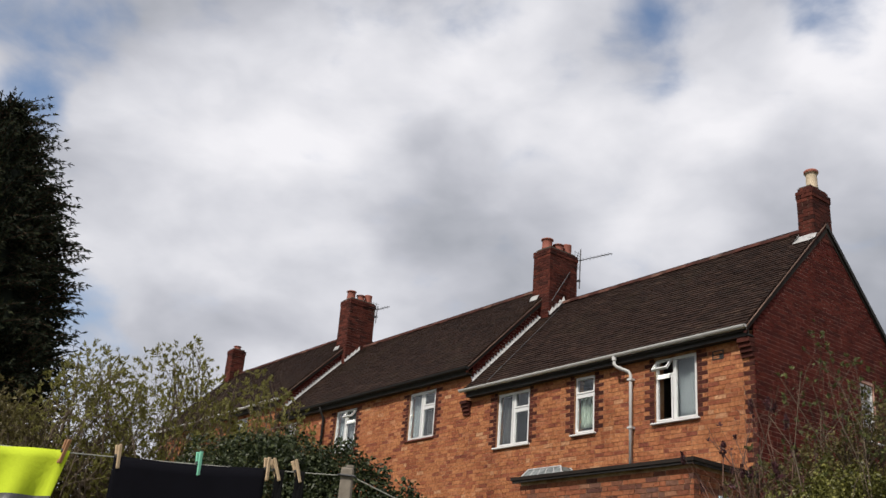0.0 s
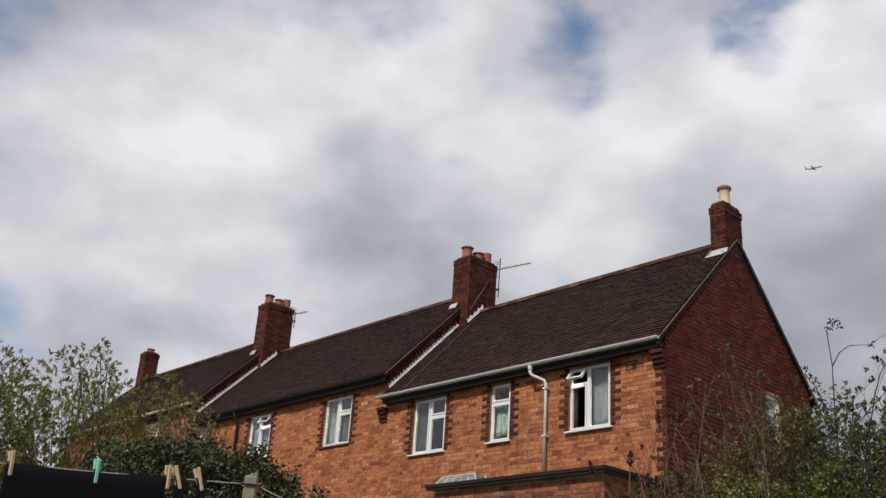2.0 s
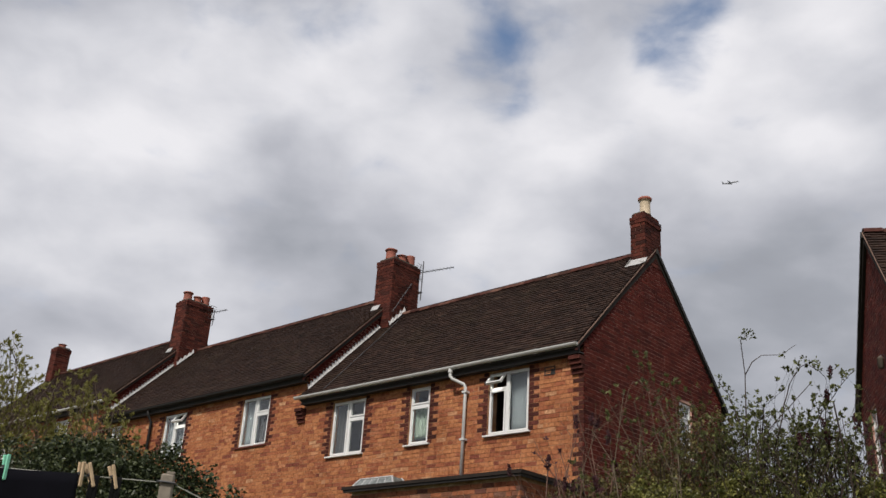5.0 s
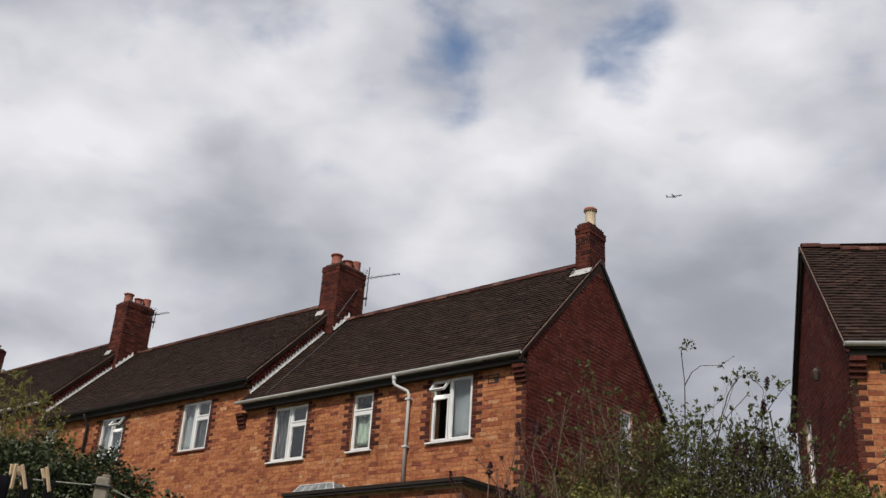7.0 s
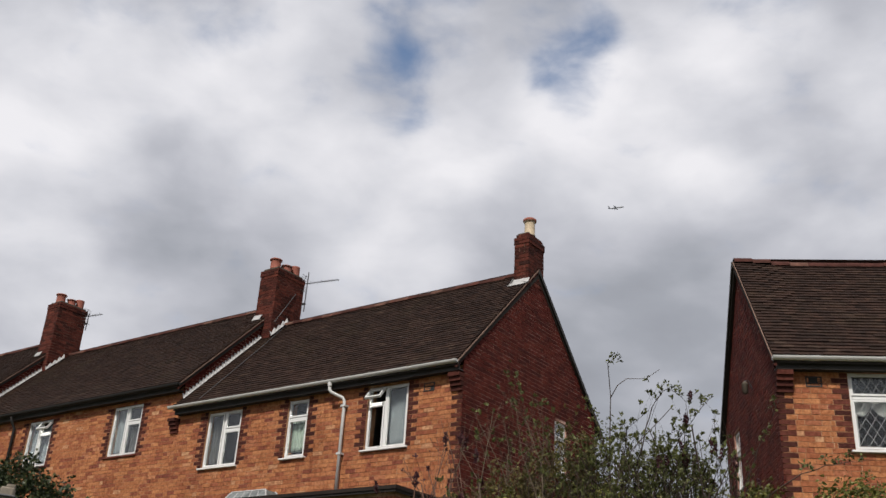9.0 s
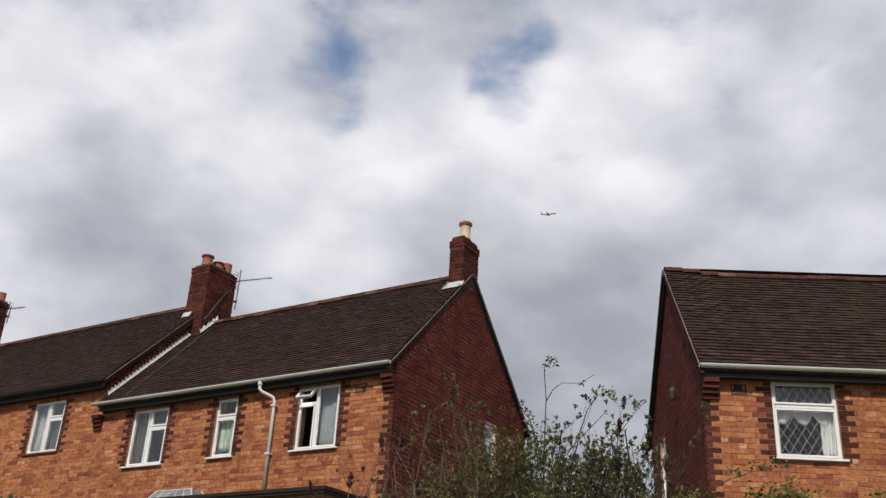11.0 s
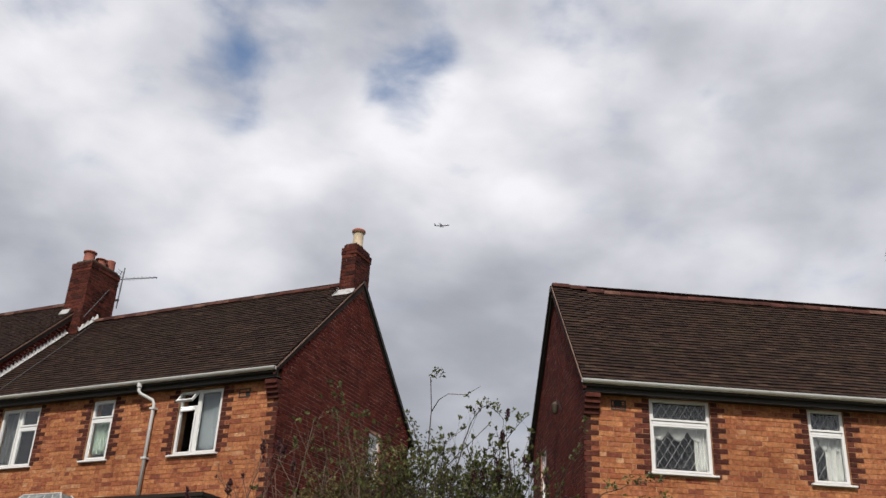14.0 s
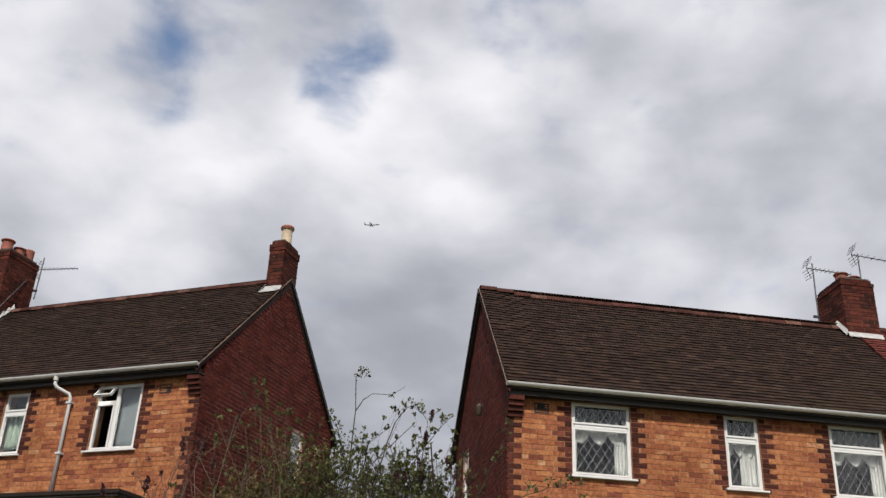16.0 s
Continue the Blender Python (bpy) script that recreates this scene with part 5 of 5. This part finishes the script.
def line_post():
    x, y = -0.292, 3.30
    h = thing("line_post", Matrix.Translation((x, y, ground_z(x, y) - 0.05)), "weathered grey wooden washing-line post", "post")
    top = 2.124 - ground_z(x, y) + 0.05
    g = Geo().prism([(-0.021, -0.021, 0), (0.021, -0.021, 0), (0.021, 0.021, 0), (-0.021, 0.021, 0)], (0, 0, top - 0.008))
    p = part("shaft", g, M_WOOD, h)
    bevel(p, 0.005)
    part("end_grain", Geo().prism([(-0.006, -0.018, top - 0.008), (0.018, -0.018, top - 0.008), (0.018, 0.018, top - 0.008), (-0.006, 0.018, top - 0.008)], (0.002, 0, 0.008)), M_WOOD, h)
    part("hook", Geo().tube([(-0.03, -0.01, top - 0.035), (-0.024, -0.026, top - 0.035), (0.024, -0.026, top - 0.037), (0.03, 0, top - 0.04)], 0.004, 6), M_STEEL, h)


line_post()
ln = thing("washing_line", Matrix.Translation(L0), "thin grey washing line strung from a post", "line")
part("line", Geo().tube([on_line(i / 14) - L0 for i in range(15)], 0.0022, 6), M_ROPE, ln)
part("far_line", Geo().tube([Vector((-0.266, 3.30, 2.085)) - L0, Vector((-0.12, 3.32, 2.03)) - L0, Vector((0.36, 3.40, 1.84)) - L0, Vector((1.6, 3.62, 1.30)) - L0, Vector((3.2, 3.9, ground_z(3.2, 3.9))) - L0], 0.0022, 6), M_ROPE, ln)


def peg(k, mat, lean, label, dz=0.0):
    p = on_line(k)
    h = thing("clothes_peg", Matrix.Translation((p.x, p.y, p.z + dz)) @ pose(0, 0, 0, 0, 0, LINE_TURN) @ pose(0, 0, 0, 0, lean, 0) @ pose(0, 0, 0, 0, 0, 28), label, "peg", "clothes pegs")
    for s in (-1, 1):
        # two tapered legs that open towards the grip
        g = Geo().solid([(-0.0055, s * 0.002, -0.036), (0.0055, s * 0.002, -0.036), (0.0055, s * 0.008, -0.034), (-0.0055, s * 0.008, -0.034),
                         (-0.0055, s * 0.007, 0.040), (0.0055, s * 0.007, 0.040), (0.0055, s * 0.014, 0.040), (-0.0055, s * 0.014, 0.040)],
                        [(3, 2, 1, 0), (4, 5, 6, 7), (0, 1, 5, 4), (1, 2, 6, 5), (2, 3, 7, 6), (3, 0, 4, 7)])
        leg = part("leg", g, mat, h)
        bevel(leg, 0.0015)
    part("spring", Geo().tube([(-0.009, 0, 0.004), (0.009, 0, 0.004)], 0.0055, 10), M_METAL, h)


for k, mat, lean, label in ((0.441, M_PEG_BROWN, 10, "brown wooden clothes peg"), (0.545, M_PEG, -5, "pale wooden clothes peg"), (0.7045, M_PEG_GREEN, -3, "mint green plastic clothes peg"),
                            (0.845, M_PEG, -3, "pale wooden clothes peg"), (0.864, M_PEG, -22, "pale wooden clothes peg tilted"), (0.909, M_PEG, -20, "pale wooden clothes peg tilted")):
    peg(k, mat, lean, label)


def hanging(name, label, k0, k1, drop, mat, seed, sag, folds, top=0.012, taper=0.0, band=None, amp=0.02):
    """A cloth pegged to the line."""
    r = random.Random(seed)
    o = on_line((k0 + k1) / 2)
    h = thing(name, Matrix.Translation(o), label, "laundry")
    nx, nz = 34, 22

    def at(i, j, lift=0.0):
        u, v = i / nx, j / nz
        k = k0 + (k1 - k0) * u
        p = on_line(k)
        edge = math.sin(math.pi * u)
        z = p.z + top - sag * edge * edge * (1 - v) - drop * v
        push = amp * v ** 0.7 * math.sin(u * folds * math.pi + 2.0 * v + seed) + 0.008 * noise.noise((u * 6 + seed, v * 5, 0)) * (0.3 + v) - lift
        inn = taper * min(v, 0.35) * (u - 0.5)
        d = (L1 - L0).normalized()
        n_ = Vector((d.y, -d.x, 0))
        return Vector((p.x, p.y, z)) + n_ * push + d * inn - o

    def sheet(j0, j1, mat_, nm, lift):
        g = Geo()
        for j in range(j0, j1 + 1):
            for i in range(nx + 1):
                g.v.append(tuple(at(i, j, lift)))
        for j in range(j1 - j0):
            for i in range(nx):
                a = j * (nx + 1) + i
                g.f.append((a, a + 1, a + nx + 2, a + nx + 1))
        p = part(nm, g, mat_, h, smooth=True)
        s = p.modifiers.new("cloth", "SOLIDIFY")
        s.thickness = 0.004
    sheet(0, nz, mat, "cloth", 0.0)
    if band:
        sheet(band[0], band[1], M_GREYBAND, "reflective_band", -0.006)
    return h


hanging("hi_vis_jacket", "bright yellow-green hi-vis garment with a grey band, pegged to the line", 0.02, 0.454, 0.62, M_HIVIS, 3, 0.010, 9, 0.006, -0.25, (5, 9), 0.05)
hanging("navy_trousers", "dark navy cloth pegged along the washing line", 0.538, 0.843, 0.75, M_NAVY, 8, 0.006, 2, 0.004, 0.0, None, 0.012)
hanging("black_sock", "black sock pegged to the line", 0.864, 0.882, 0.30, M_SOCK, 4, 0.0, 1, 0.004, 0.01, None, 0.006)
hanging("black_sock", "black sock pegged to the line", 0.907, 0.926, 0.30, M_SOCK, 5, 0.0, 1, 0.004, 0.01, None, 0.006)


# ---------------------------------------------------------------- airliner high over the houses
def airliner():
    c = way(28.0, 27.1) * 2400
    h = thing("airliner", Matrix.Translation((c.x, c.y, c.z + EYE)) @ pose(0, 0, 0, 10, -5, -32), "distant grey airliner below the clouds", "aircraft")
    m = plain("aircraft_paint", (0.22, 0.23, 0.26), 0.4, 0.3, 0.15)
    part("fuselage", Geo().tube([(-19, 0, 0.8), (-15, 0, 0.4), (-8, 0, 0), (14, 0, 0), (17.5, 0, -0.2), (19, 0, -0.5)], [0.4, 1.2, 1.9, 1.9, 1.3, 0.3], 12), m, h, smooth=True)
    for s in (-1, 1):
        part("wing", Geo().prism([(3.5, s * 1.5, -0.8), (-2.5, s * 1.5, -0.8), (-6.0, s * 17, 0.6), (-4.2, s * 17, 0.6)], (0, 0, 0.5)), m, h)
        part("tailplane", Geo().prism([(-14, s * 0.5, 0.8), (-17.5, s * 0.5, 0.8), (-18.6, s * 6, 1.2), (-17.2, s * 6, 1.2)], (0, 0, 0.3)), m, h)
        part("engine", Geo().tube([(3.6, s * 5.8, -1.9), (2.5, s * 5.8, -1.9), (-0.5, s * 5.8, -1.8)], [1.0, 1.1, 0.7], 10), m, h)
    part("fin", Geo().prism([(-13.5, -0.2, 1.2), (-17.6, -0.2, 1.2), (-19.2, -0.2, 7.0), (-17.2, -0.2, 7.0)], (0, 0.4, 0)), m, h)


airliner()
